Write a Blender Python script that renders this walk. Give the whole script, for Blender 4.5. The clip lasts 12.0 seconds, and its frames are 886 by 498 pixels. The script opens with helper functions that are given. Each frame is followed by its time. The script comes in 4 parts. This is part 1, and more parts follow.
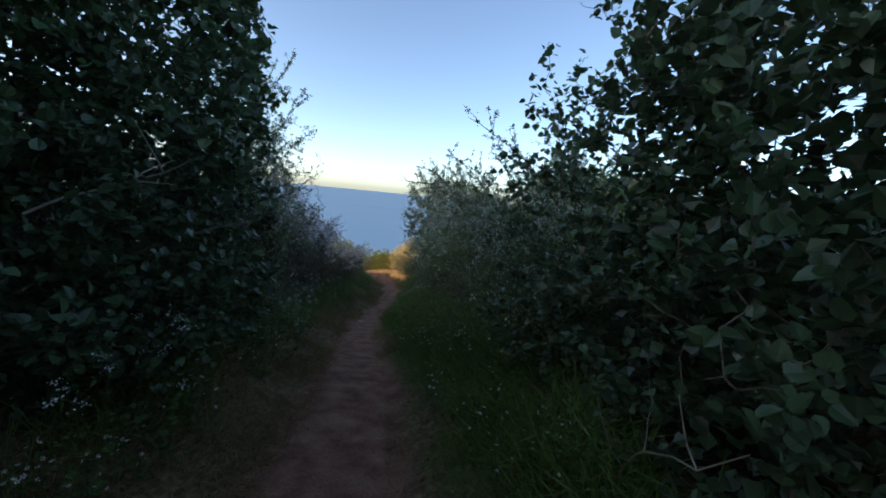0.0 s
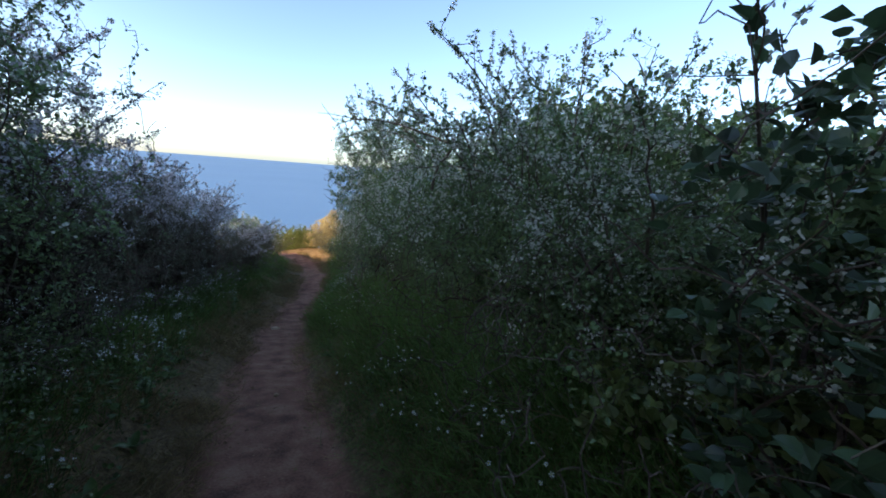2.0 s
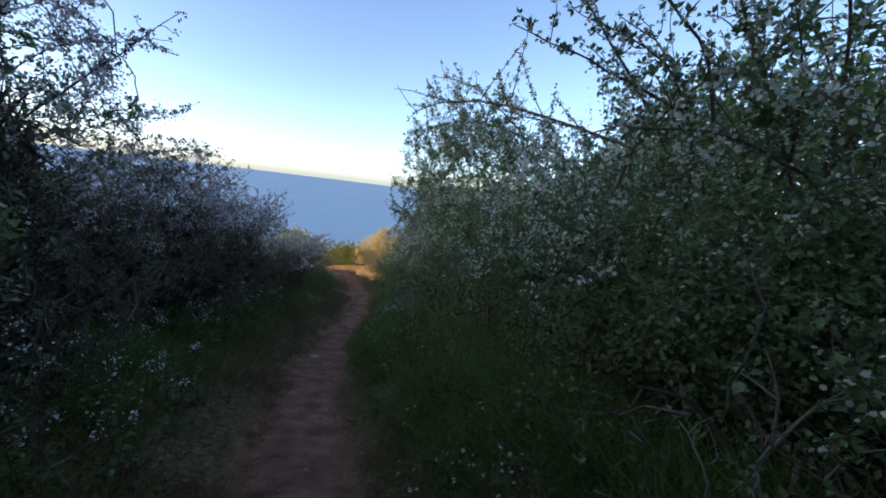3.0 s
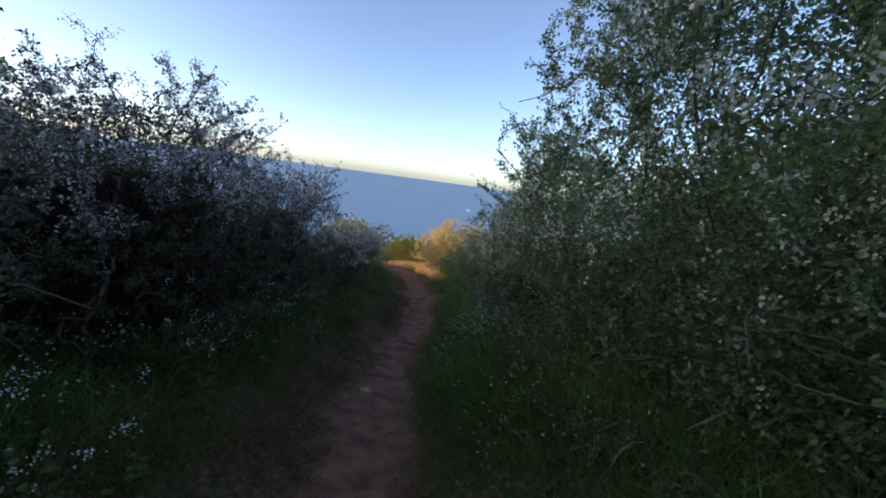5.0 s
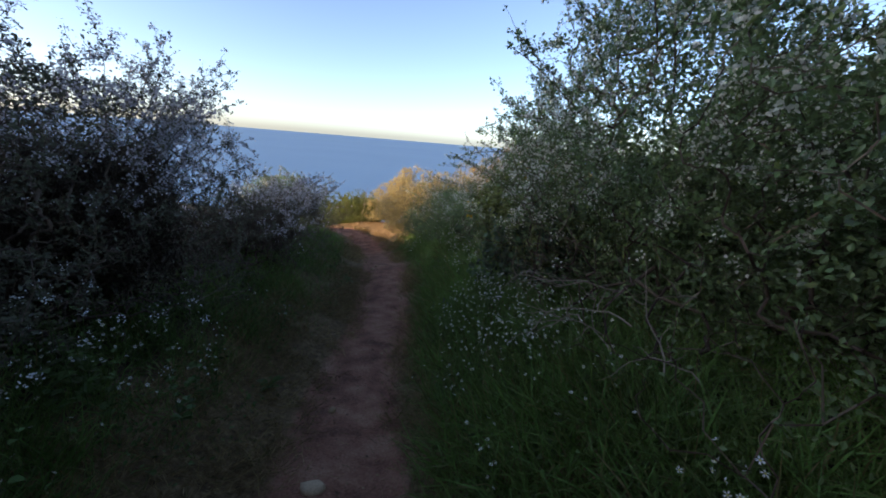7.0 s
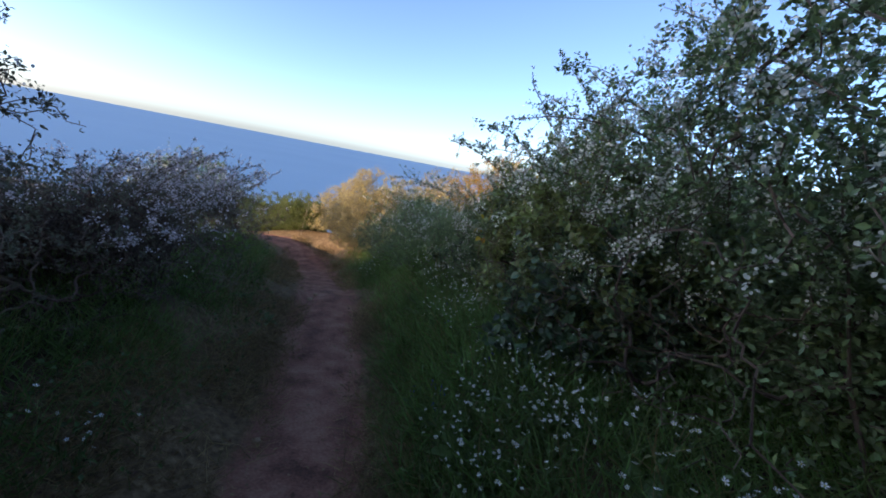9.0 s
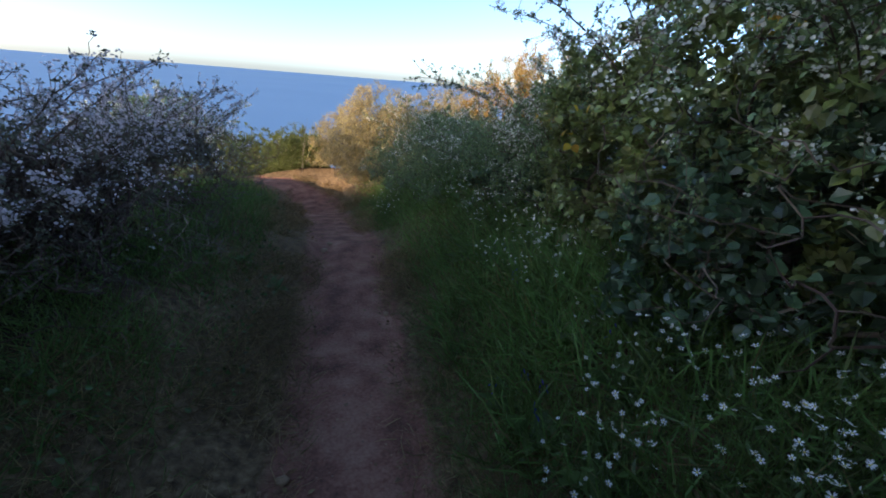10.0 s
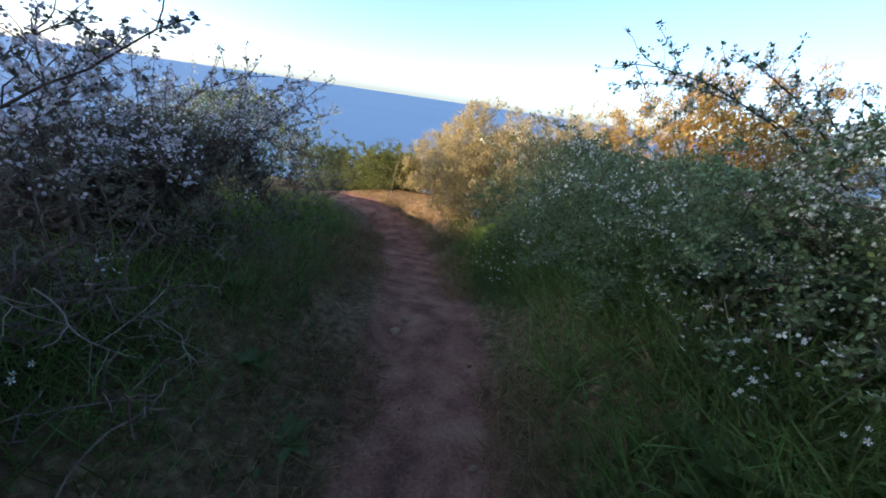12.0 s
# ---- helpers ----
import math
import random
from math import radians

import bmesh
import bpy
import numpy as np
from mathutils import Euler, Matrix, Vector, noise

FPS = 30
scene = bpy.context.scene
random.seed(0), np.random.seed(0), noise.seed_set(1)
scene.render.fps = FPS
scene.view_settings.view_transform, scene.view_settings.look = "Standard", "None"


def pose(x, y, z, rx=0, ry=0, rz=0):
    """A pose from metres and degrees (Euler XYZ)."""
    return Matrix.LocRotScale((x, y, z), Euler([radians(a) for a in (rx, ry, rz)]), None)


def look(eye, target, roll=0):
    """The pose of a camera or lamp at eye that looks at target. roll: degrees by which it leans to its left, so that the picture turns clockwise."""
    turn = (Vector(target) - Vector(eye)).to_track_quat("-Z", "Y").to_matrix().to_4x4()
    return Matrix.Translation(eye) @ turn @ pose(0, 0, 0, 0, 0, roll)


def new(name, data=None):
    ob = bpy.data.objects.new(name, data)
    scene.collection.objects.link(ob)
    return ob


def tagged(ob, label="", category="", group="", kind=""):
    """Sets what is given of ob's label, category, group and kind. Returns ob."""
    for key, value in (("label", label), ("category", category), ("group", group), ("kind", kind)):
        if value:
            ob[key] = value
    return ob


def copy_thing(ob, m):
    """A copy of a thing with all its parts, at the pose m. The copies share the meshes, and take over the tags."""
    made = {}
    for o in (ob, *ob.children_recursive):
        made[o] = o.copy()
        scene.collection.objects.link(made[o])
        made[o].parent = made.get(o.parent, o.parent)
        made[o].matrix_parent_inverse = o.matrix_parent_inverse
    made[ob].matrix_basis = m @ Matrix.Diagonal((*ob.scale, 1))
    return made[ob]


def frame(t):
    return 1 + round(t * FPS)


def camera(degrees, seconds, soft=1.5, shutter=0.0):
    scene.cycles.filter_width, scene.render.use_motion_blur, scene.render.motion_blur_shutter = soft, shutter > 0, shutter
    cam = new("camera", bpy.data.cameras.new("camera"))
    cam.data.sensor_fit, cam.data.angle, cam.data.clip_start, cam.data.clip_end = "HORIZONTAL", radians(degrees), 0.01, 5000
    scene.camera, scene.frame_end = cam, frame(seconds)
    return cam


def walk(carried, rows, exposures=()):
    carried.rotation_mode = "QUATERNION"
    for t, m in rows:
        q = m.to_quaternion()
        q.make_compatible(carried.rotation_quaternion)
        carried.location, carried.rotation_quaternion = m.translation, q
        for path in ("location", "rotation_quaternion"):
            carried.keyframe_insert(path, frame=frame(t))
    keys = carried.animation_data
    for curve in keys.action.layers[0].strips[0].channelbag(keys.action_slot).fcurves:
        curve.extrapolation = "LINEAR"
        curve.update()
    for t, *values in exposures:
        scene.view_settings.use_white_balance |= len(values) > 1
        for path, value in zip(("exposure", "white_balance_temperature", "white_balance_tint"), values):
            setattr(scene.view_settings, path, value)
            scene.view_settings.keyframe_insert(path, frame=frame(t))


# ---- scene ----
cam = camera(98.3, 12.0, soft=1.8)
PATH = [
    (0.0, pose(0.000, -0.000, 1.427, 81.92, -5.41, 1.08)),
    (0.5, pose(-0.037, 0.479, 1.324, 81.49, -6.50, -0.93)),
    (1.0, pose(-0.144, 1.008, 1.258, 80.45, -5.74, -2.86)),
    (1.5, pose(-0.246, 1.536, 1.217, 80.63, -3.32, -4.86)),
    (2.0, pose(-0.377, 2.099, 1.161, 78.39, -4.20, -11.07)),
    (2.5, pose(-0.507, 2.669, 1.064, 81.75, -6.92, -6.08)),
    (3.0, pose(-0.619, 3.191, 0.971, 81.18, -6.90, -4.21)),
    (3.2, pose(-0.657, 3.385, 0.929, 80.19, -6.44, -3.46)),
    (4.8, pose(-0.978, 4.807, 0.639, 81.60, -6.85, 5.35)),
    (5.0, pose(-1.030, 5.000, 0.605, 79.67, -7.63, 4.19)),
    (5.5, pose(-1.132, 5.530, 0.451, 78.59, -10.39, 6.02)),
    (6.0, pose(-1.227, 6.080, 0.332, 78.19, -11.54, 7.53)),
    (6.5, pose(-1.308, 6.617, 0.175, 77.13, -8.47, 2.50)),
    (7.0, pose(-1.396, 7.101, 0.094, 74.20, -4.51, -3.88)),
    (7.2, pose(-1.451, 7.309, 0.069, 74.38, -1.00, -5.28)),
    (8.8, pose(-1.562, 8.782, -0.224, 77.00, -9.43, -9.33)),
    (9.0, pose(-1.579, 8.962, -0.270, 77.50, -10.59, -10.78)),
    (9.5, pose(-1.670, 9.436, -0.446, 73.28, -8.34, -10.12)),
    (10.0, pose(-1.659, 9.927, -0.508, 66.32, -4.15, -11.25)),
    (10.5, pose(-1.660, 10.314, -0.522, 64.98, -3.42, -15.01)),
    (11.0, pose(-1.705, 10.758, -0.575, 64.81, -4.72, -11.86)),
    (11.5, pose(-1.756, 11.160, -0.645, 65.88, -5.52, -6.37)),
    (12.0, pose(-1.837, 11.657, -0.725, 68.42, -7.91, 2.61)),
]
EXPOSURES = [(0.0, 1.55, 7100, 9), (0.8, 2.0, 7050, 11), (2.0, 1.92, 6700, 12), (3.2, 1.62, 6750, 13), (5.0, 1.42, 6900, 15), (7.0, 1.5, 6800, 16), (9.2, 1.52, 6000, 18), (10.5, 1.66, 6050, 14), (12.0, 1.76, 6050, 14)]
walk(cam, PATH, EXPOSURES)

# ---------------------------------------------------------------- light
SUN_ELEVATION, SUN_BEARING = 11.0, 110.0   # bearing: degrees from +y towards -x from which the sun shines
sun_from = Vector((-math.sin(radians(SUN_BEARING)), math.cos(radians(SUN_BEARING)), math.tan(radians(SUN_ELEVATION))))
world = bpy.data.worlds.new("evening_sky")
scene.world = world
world.use_nodes = True
wn, wl = world.node_tree.nodes, world.node_tree.links
sky = wn.new("ShaderNodeTexSky")
sky.sky_type = "NISHITA"
sky.sun_disc = False
sky.sun_elevation = radians(SUN_ELEVATION)
sky.sun_rotation = radians(-SUN_BEARING)
sky.altitude = 60
sky.air_density, sky.dust_density, sky.ozone_density = 0.57, 0.95, 1.5
wn["Background"].inputs["Strength"].default_value = 0.15
wl.new(sky.outputs["Color"], wn["Background"].inputs["Color"])
sun = new("sun", bpy.data.lights.new("sun", "SUN"))
sun.data.energy, sun.data.angle, sun.data.color = 3.6, radians(0.53), (1.0, 0.73, 0.46)
sun.matrix_world = look(sun_from * 60, (0, 0, 0))

# ---------------------------------------------------------------- materials
def material(name, base, rough=0.7, spread=0.25, hue=0.02, grain=30.0, bump=0.2, through_light=0.0, spec=0.3,
             island=True, second=None, second_at=0.6, coarse=1.2):
    """A principled material: colour varied per piece, at a coarse and at a fine scale, with relief; leaves let light through."""
    m = bpy.data.materials.new(name)
    m.use_nodes = True
    n, l = m.node_tree.nodes, m.node_tree.links
    b = n["Principled BSDF"]
    b.inputs["Roughness"].default_value = rough
    b.inputs["Specular IOR Level"].default_value = spec
    co = n.new("ShaderNodeTexCoord")
    geo = n.new("ShaderNodeNewGeometry")
    fine = n.new("ShaderNodeTexNoise")
    fine.inputs["Scale"].default_value, fine.inputs["Detail"].default_value = grain, 5
    big = n.new("ShaderNodeTexNoise")
    big.inputs["Scale"].default_value, big.inputs["Detail"].default_value = coarse, 3
    for t in (fine, big):
        l.new(co.outputs["Object"], t.inputs["Vector"])
    add = n.new("ShaderNodeMath")
    add.operation = "ADD"
    l.new(fine.outputs["Fac"], add.inputs[0])
    l.new(big.outputs["Fac"], add.inputs[1])
    tot = add
    if island:
        tot = n.new("ShaderNodeMath")
        tot.operation = "ADD"
        l.new(add.outputs[0], tot.inputs[0])
        l.new(geo.outputs["Random Per Island"], tot.inputs[1])
    val = n.new("ShaderNodeMapRange")
    val.inputs["From Min"].default_value, val.inputs["From Max"].default_value = (0.7, 2.3) if island else (0.6, 1.4)
    val.inputs["To Min"].default_value, val.inputs["To Max"].default_value = 1 - 2 * spread, 1 + 2 * spread
    l.new(tot.outputs[0], val.inputs["Value"])
    hsv = n.new("ShaderNodeHueSaturation")
    hsv.inputs["Color"].default_value = (*base, 1)
    l.new(val.outputs[0], hsv.inputs["Value"])
    hr = n.new("ShaderNodeMapRange")
    hr.inputs["To Min"].default_value, hr.inputs["To Max"].default_value = 0.5 - hue, 0.5 + hue
    l.new((geo.outputs["Random Per Island"] if island else big.outputs["Fac"]), hr.inputs["Value"])
    l.new(hr.outputs[0], hsv.inputs["Hue"])
    out = hsv.outputs[0]
    if second:
        step = n.new("ShaderNodeMapRange")
        step.inputs["From Min"].default_value, step.inputs["From Max"].default_value = second_at, second_at + 0.12
        l.new((geo.outputs["Random Per Island"] if island else big.outputs["Fac"]), step.inputs["Value"])
        mix = n.new("ShaderNodeMix")
        mix.data_type = "RGBA"
        l.new(step.outputs[0], mix.inputs[0])
        l.new(out, mix.inputs[6])
        mix.inputs[7].default_value = (*second, 1)
        out = mix.outputs[2]
    l.new(out, b.inputs["Base Color"])
    if bump:
        bp = n.new("ShaderNodeBump")
        bp.inputs["Strength"].default_value, bp.inputs["Distance"].default_value = bump, 0.01
        l.new(fine.outputs["Fac"], bp.inputs["Height"])
        l.new(bp.outputs[0], b.inputs["Normal"])
    if through_light:
        tr = n.new("ShaderNodeBsdfTranslucent")
        l.new(out, tr.inputs["Color"])
        mx = n.new("ShaderNodeMixShader")
        mx.inputs[0].default_value = through_light
        l.new(b.outputs[0], mx.inputs[1])
        l.new(tr.outputs[0], mx.inputs[2])
        l.new(mx.outputs[0], n["Material Output"].inputs["Surface"])
    return m


M_HAW = material("hawthorn_leaf", (0.170, 0.238, 0.096), 0.40, 0.36, 0.025, through_light=0.32, bump=0, spec=0.5, second=(0.24, 0.29, 0.08), second_at=0.88)
M_HAZEL = material("broad_leaf", (0.080, 0.130, 0.060), 0.32, 0.40, 0.02, through_light=0.28, bump=0, spec=0.55, second=(0.22, 0.16, 0.04), second_at=0.97)
M_BRAMBLE = material("bramble_leaf", (0.185, 0.220, 0.066), 0.36, 0.36, 0.025, through_light=0.28, bump=0, spec=0.5, second=(0.20, 0.13, 0.03), second_at=0.965)
M_THORN = material("blackthorn_leaf", (0.130, 0.130, 0.080), 0.5, 0.3, 0.02, through_light=0.35, bump=0)
M_GORSE = material("gorse_shoot", (0.42, 0.37, 0.20), 0.6, 0.3, 0.03, through_light=0.3, bump=0, second=(0.62, 0.50, 0.16), second_at=0.75)
M_GOLD = material("gorse_flower_spray", (0.47, 0.31, 0.075), 0.6, 0.35, 0.03, through_light=0.3, bump=0, second=(0.20, 0.20, 0.06), second_at=0.72)
M_OLIVE = material("evergreen_leaf", (0.16, 0.19, 0.055), 0.5, 0.3, 0.02, through_light=0.35, bump=0)
M_BLOSSOM = material("blossom_petal", (0.80, 0.78, 0.66), 0.6, 0.12, 0.01, through_light=0.35, bump=0)
M_SLOE = material("blackthorn_petal", (0.62, 0.58, 0.60), 0.6, 0.15, 0.01, through_light=0.35, bump=0)
M_PETAL = material("stitchwort_petal", (0.88, 0.88, 0.86), 0.55, 0.06, 0.005, through_light=0.3, bump=0)
M_BLUE = material("bluebell_petal", (0.10, 0.10, 0.42), 0.55, 0.15, 0.02, through_light=0.3, bump=0)
M_YELLOW = material("flower_heart", (0.65, 0.55, 0.12), 0.6, 0.1, 0.01, bump=0)
M_BARK = material("bark", (0.088, 0.062, 0.044), 0.85, 0.3, 0.02, grain=60, bump=0.6)
M_TWIG = material("dark_twig", (0.135, 0.094, 0.068), 0.75, 0.3, 0.02, grain=60, bump=0.3)
M_DEAD = material("dead_wood", (0.29, 0.24, 0.185), 0.85, 0.25, 0.02, grain=60, bump=0.5)
M_GRASS = material("grass_blade", (0.145, 0.235, 0.058), 0.40, 0.4, 0.03, through_light=0.42, bump=0, second=(0.24, 0.19, 0.08), second_at=0.86)
M_DRY = material("dry_grass_blade", (0.33, 0.235, 0.112), 0.7, 0.35, 0.02, through_light=0.2, bump=0, second=(0.11, 0.12, 0.035), second_at=0.80)
M_HERB = material("herb_leaf", (0.105, 0.155, 0.045), 0.36, 0.36, 0.025, through_light=0.35, bump=0)
M_STONE = material("pale_stone", (0.60, 0.45, 0.29), 0.8, 0.15, 0.01, grain=90, bump=0.6, island=False)
M_PEBBLE = material("pebble", (0.27, 0.165, 0.105), 0.85, 0.3, 0.02, grain=80, bump=0.5)
M_AUTUMN = material("yellowed_leaf", (0.42, 0.27, 0.03), 0.5, 0.2, 0.02, through_light=0.35, bump=0)
M_PAINT = material("white_boat_paint", (0.8, 0.8, 0.8), 0.4, 0.03, 0.0, bump=0, island=False)
M_LITTER = material("leaf_litter", (0.19, 0.12, 0.06), 0.8, 0.35, 0.03, bump=0)


def ground_material():
    m = bpy.data.materials.new("earth_and_turf")
    m.use_nodes = True
    n, l = m.node_tree.nodes, m.node_tree.links
    b = n["Principled BSDF"]
    b.inputs["Roughness"].default_value, b.inputs["Specular IOR Level"].default_value = 0.9, 0.2
    co = n.new("ShaderNodeTexCoord")

    def tex(scale, detail=6):
        t = n.new("ShaderNodeTexNoise")
        t.inputs["Scale"].default_value, t.inputs["Detail"].default_value = scale, detail
        l.new(co.outputs["Object"], t.inputs["Vector"])
        return t

    def ramp(src, stops):
        r = n.new("ShaderNodeValToRGB")
        while len(r.color_ramp.elements) < len(stops):
            r.color_ramp.elements.new(0.5)
        for e, (p, c) in zip(r.color_ramp.elements, stops):
            e.position, e.color = p, (*c, 1)
        l.new(src, r.inputs[0])
        return r

    soil = n.new("ShaderNodeMath")
    soil.operation = "MULTIPLY_ADD"
    soil.inputs[1].default_value = 0.34
    half = n.new("ShaderNodeMath")
    half.operation = "MULTIPLY"
    half.inputs[1].default_value = 0.66
    l.new(tex(5, 6).outputs["Fac"], half.inputs[0])
    l.new(tex(60, 8).outputs["Fac"], soil.inputs[0])
    l.new(half.outputs[0], soil.inputs[2])
    dirt = ramp(soil.outputs[0], [(0.34, (0.115, 0.056, 0.038)), (0.5, (0.280, 0.130, 0.084)), (0.66, (0.40, 0.230, 0.150))])
    turf = ramp(tex(22).outputs["Fac"], [(0.3, (0.070, 0.047, 0.024)), (0.52, (0.165, 0.110, 0.054)), (0.72, (0.29, 0.205, 0.105))])
    att = n.new("ShaderNodeAttribute")
    att.attribute_name = "worn"
    edge = tex(9)
    mr = n.new("ShaderNodeMath")
    mr.operation = "MULTIPLY_ADD"
    mr.inputs[1].default_value, mr.inputs[2].default_value = 0.7, -0.35
    l.new(edge.outputs["Fac"], mr.inputs[0])
    ad = n.new("ShaderNodeMath")
    ad.operation = "ADD"
    l.new(att.outputs["Fac"], ad.inputs[0])
    l.new(mr.outputs[0], ad.inputs[1])
    st = n.new("ShaderNodeMapRange")
    st.inputs["From Min"].default_value, st.inputs["From Max"].default_value = 0.35, 0.65
    l.new(ad.outputs[0], st.inputs["Value"])
    mix = n.new("ShaderNodeMix")
    mix.data_type = "RGBA"
    l.new(st.outputs[0], mix.inputs[0])
    l.new(turf.outputs[0], mix.inputs[6])
    l.new(dirt.outputs[0], mix.inputs[7])
    # dark shade under the hedges, put into the soil colour beside the path
    hedge_shade = n.new("ShaderNodeAttribute")
    hedge_shade.attribute_name = "hedge_shade"
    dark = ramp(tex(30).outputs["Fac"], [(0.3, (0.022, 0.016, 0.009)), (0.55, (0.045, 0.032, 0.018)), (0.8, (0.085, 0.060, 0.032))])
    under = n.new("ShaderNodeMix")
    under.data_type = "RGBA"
    l.new(hedge_shade.outputs["Fac"], under.inputs[0])
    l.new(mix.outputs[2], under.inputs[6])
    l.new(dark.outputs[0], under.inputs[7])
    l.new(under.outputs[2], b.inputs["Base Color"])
    h = n.new("ShaderNodeMath")
    h.operation = "ADD"
    l.new(tex(55, 8).outputs["Fac"], h.inputs[0])
    l.new(tex(12, 4).outputs["Fac"], h.inputs[1])
    bp = n.new("ShaderNodeBump")
    bp.inputs["Strength"].default_value, bp.inputs["Distance"].default_value = 0.9, 0.018
    l.new(h.outputs[0], bp.inputs["Height"])
    l.new(bp.outputs[0], b.inputs["Normal"])
    return m


def sea_material():
    m = bpy.data.materials.new("sea_water")
    m.use_nodes = True
    n, l = m.node_tree.nodes, m.node_tree.links
    b = n["Principled BSDF"]
    b.inputs["Roughness"].default_value = 0.55
    b.inputs["Specular IOR Level"].default_value = 0.35
    co = n.new("ShaderNodeTexCoord")
    big = n.new("ShaderNodeTexNoise")
    big.inputs["Scale"].default_value, big.inputs["Detail"].default_value = 0.004, 5
    l.new(co.outputs["Object"], big.inputs["Vector"])
    r = n.new("ShaderNodeValToRGB")
    r.color_ramp.elements[0].position, r.color_ramp.elements[0].color = 0.3, (0.105, 0.225, 0.375, 1)
    r.color_ramp.elements[1].position, r.color_ramp.elements[1].color = 0.7, (0.120, 0.245, 0.40, 1)
    l.new(big.outputs["Fac"], r.inputs[0])
    l.new(r.outputs[0], b.inputs["Base Color"])
    wave = n.new("ShaderNodeTexNoise")
    wave.inputs["Scale"].default_value, wave.inputs["Detail"].default_value = 0.25, 8
    l.new(co.outputs["Object"], wave.inputs["Vector"])
    bp = n.new("ShaderNodeBump")
    bp.inputs["Strength"].default_value, bp.inputs["Distance"].default_value = 0.5, 0.6
    l.new(wave.outputs["Fac"], bp.inputs["Height"])
    l.new(bp.outputs[0], b.inputs["Normal"])
    return m


# ---------------------------------------------------------------- mesh tools
rng = np.random.default_rng(7)


def hash_noise(x, y, seed=0):
    """Smooth value noise over the plane, -1 to 1."""
    xi, yi = np.floor(x).astype(np.int64), np.floor(y).astype(np.int64)
    fx, fy = x - xi, y - yi
    fx, fy = fx * fx * (3 - 2 * fx), fy * fy * (3 - 2 * fy)

    def h(a, b):
        v = np.sin(a * 127.1 + b * 311.7 + seed * 74.7) * 43758.5453
        return (v - np.floor(v)) * 2 - 1
    return (h(xi, yi) * (1 - fx) + h(xi + 1, yi) * fx) * (1 - fy) + (h(xi, yi + 1) * (1 - fx) + h(xi + 1, yi + 1) * fx) * fy


def mesh_from(name, verts, faces, mat, smooth=False):
    """A mesh from arrays of corners and of faces that all have as many corners."""
    me = bpy.data.meshes.new(name)
    verts, faces = np.asarray(verts, np.float32), np.asarray(faces, np.int32)
    k = faces.shape[1]
    me.vertices.add(len(verts))
    me.vertices.foreach_set("co", verts.ravel())
    me.loops.add(faces.size)
    me.loops.foreach_set("vertex_index", faces.ravel())
    me.polygons.add(len(faces))
    me.polygons.foreach_set("loop_start", np.arange(0, faces.size, k, dtype=np.int32))
    me.polygons.foreach_set("use_smooth", np.full(len(faces), smooth))
    me.update(calc_edges=True)
    me.materials.append(mat)
    return me


def unit(v):
    return v / np.maximum(np.linalg.norm(v, axis=-1, keepdims=True), 1e-9)


def scatter(shape, pos, along, up, size):
    """Copies of a small shape (corners, triangles), one at each place: its x lies along, its z near up."""
    sv, sf = shape
    along = unit(along)
    side = unit(np.cross(up, along))
    nor = np.cross(along, side)
    size = np.broadcast_to(np.asarray(size, float), (len(pos),))[:, None, None]
    v = pos[:, None, :] + size * (sv[None, :, 0:1] * along[:, None] + sv[None, :, 1:2] * side[:, None] + sv[None, :, 2:3] * nor[:, None])
    f = sf[None] + (np.arange(len(pos)) * len(sv))[:, None, None]
    return v.reshape(-1, 3), f.reshape(-1, sf.shape[1])


def join(*pairs):
    vs, fs, n = [], [], 0
    for v, f in pairs:
        vs.append(v)
        fs.append(f + n)
        n += len(v)
    return np.concatenate(vs), np.concatenate(fs)


# leaf shapes: x from stalk to tip
LEAF_SMALL = (np.array([(0, 0, 0), (.5, .30, .08), (1, 0, -.04), (.5, -.30, .08)]), np.array([(0, 2, 1), (0, 3, 2)]))
LEAF_INNER = (LEAF_SMALL[0] * np.array([1, 1.5, 1.2]), LEAF_SMALL[1])
LEAF_BROAD = (np.array([(0, 0, 0), (1, 0, -.16), (.10, .36, .05), (.42, .46, .09), (.76, .27, .0),
                        (.10, -.36, .05), (.42, -.46, .09), (.76, -.27, .0)]),
              np.array([(0, 3, 2), (0, 4, 3), (0, 1, 4), (0, 5, 6), (0, 6, 7), (0, 7, 1)]))
LEAF_LOBED = (np.array([(0, 0, 0), (.45, 0, -.04), (1, 0, -.1), (.25, .38, .06), (.62, .30, .04), (.25, -.38, .06), (.62, -.30, .04)]),
              np.array([(0, 1, 3), (1, 4, 3), (1, 2, 4), (0, 5, 1), (1, 5, 6), (1, 6, 2)]))
LEAF_LONG = (np.array([(0, 0, 0), (.35, .13, .05), (.7, .12, .02), (1, 0, -.15), (.7, -.12, .02), (.35, -.13, .05), (.5, 0, 0)]),
             np.array([(0, 6, 1), (1, 6, 2), (2, 6, 3), (3, 6, 4), (4, 6, 5), (5, 6, 0)]))
a5 = np.arange(5) * 2 * np.pi / 5
PETALS = (np.array([(math.cos(a) * .5, math.sin(a) * .5, .1 * (i % 2)) for i, a in enumerate(a5)]), np.array([(0, 1, 2), (0, 2, 3), (0, 3, 4)]))
BLOSSOM = (np.array([(0, 0, 0)] + [(math.cos(a) * .5, math.sin(a) * .5, .16) for a in a5]),
           np.array([(0, 1 + i, 1 + (i + 1) % 5) for i in range(5)]))
SLIVER = (np.array([(0, .035, 0), (0, -.035, 0), (1, 0, .05)]), np.array([(0, 1, 2)]))
SPINE = (np.array([(0, .09, 0), (0, -.09, 0), (1, 0, 0)]), np.array([(0, 1, 2)]))


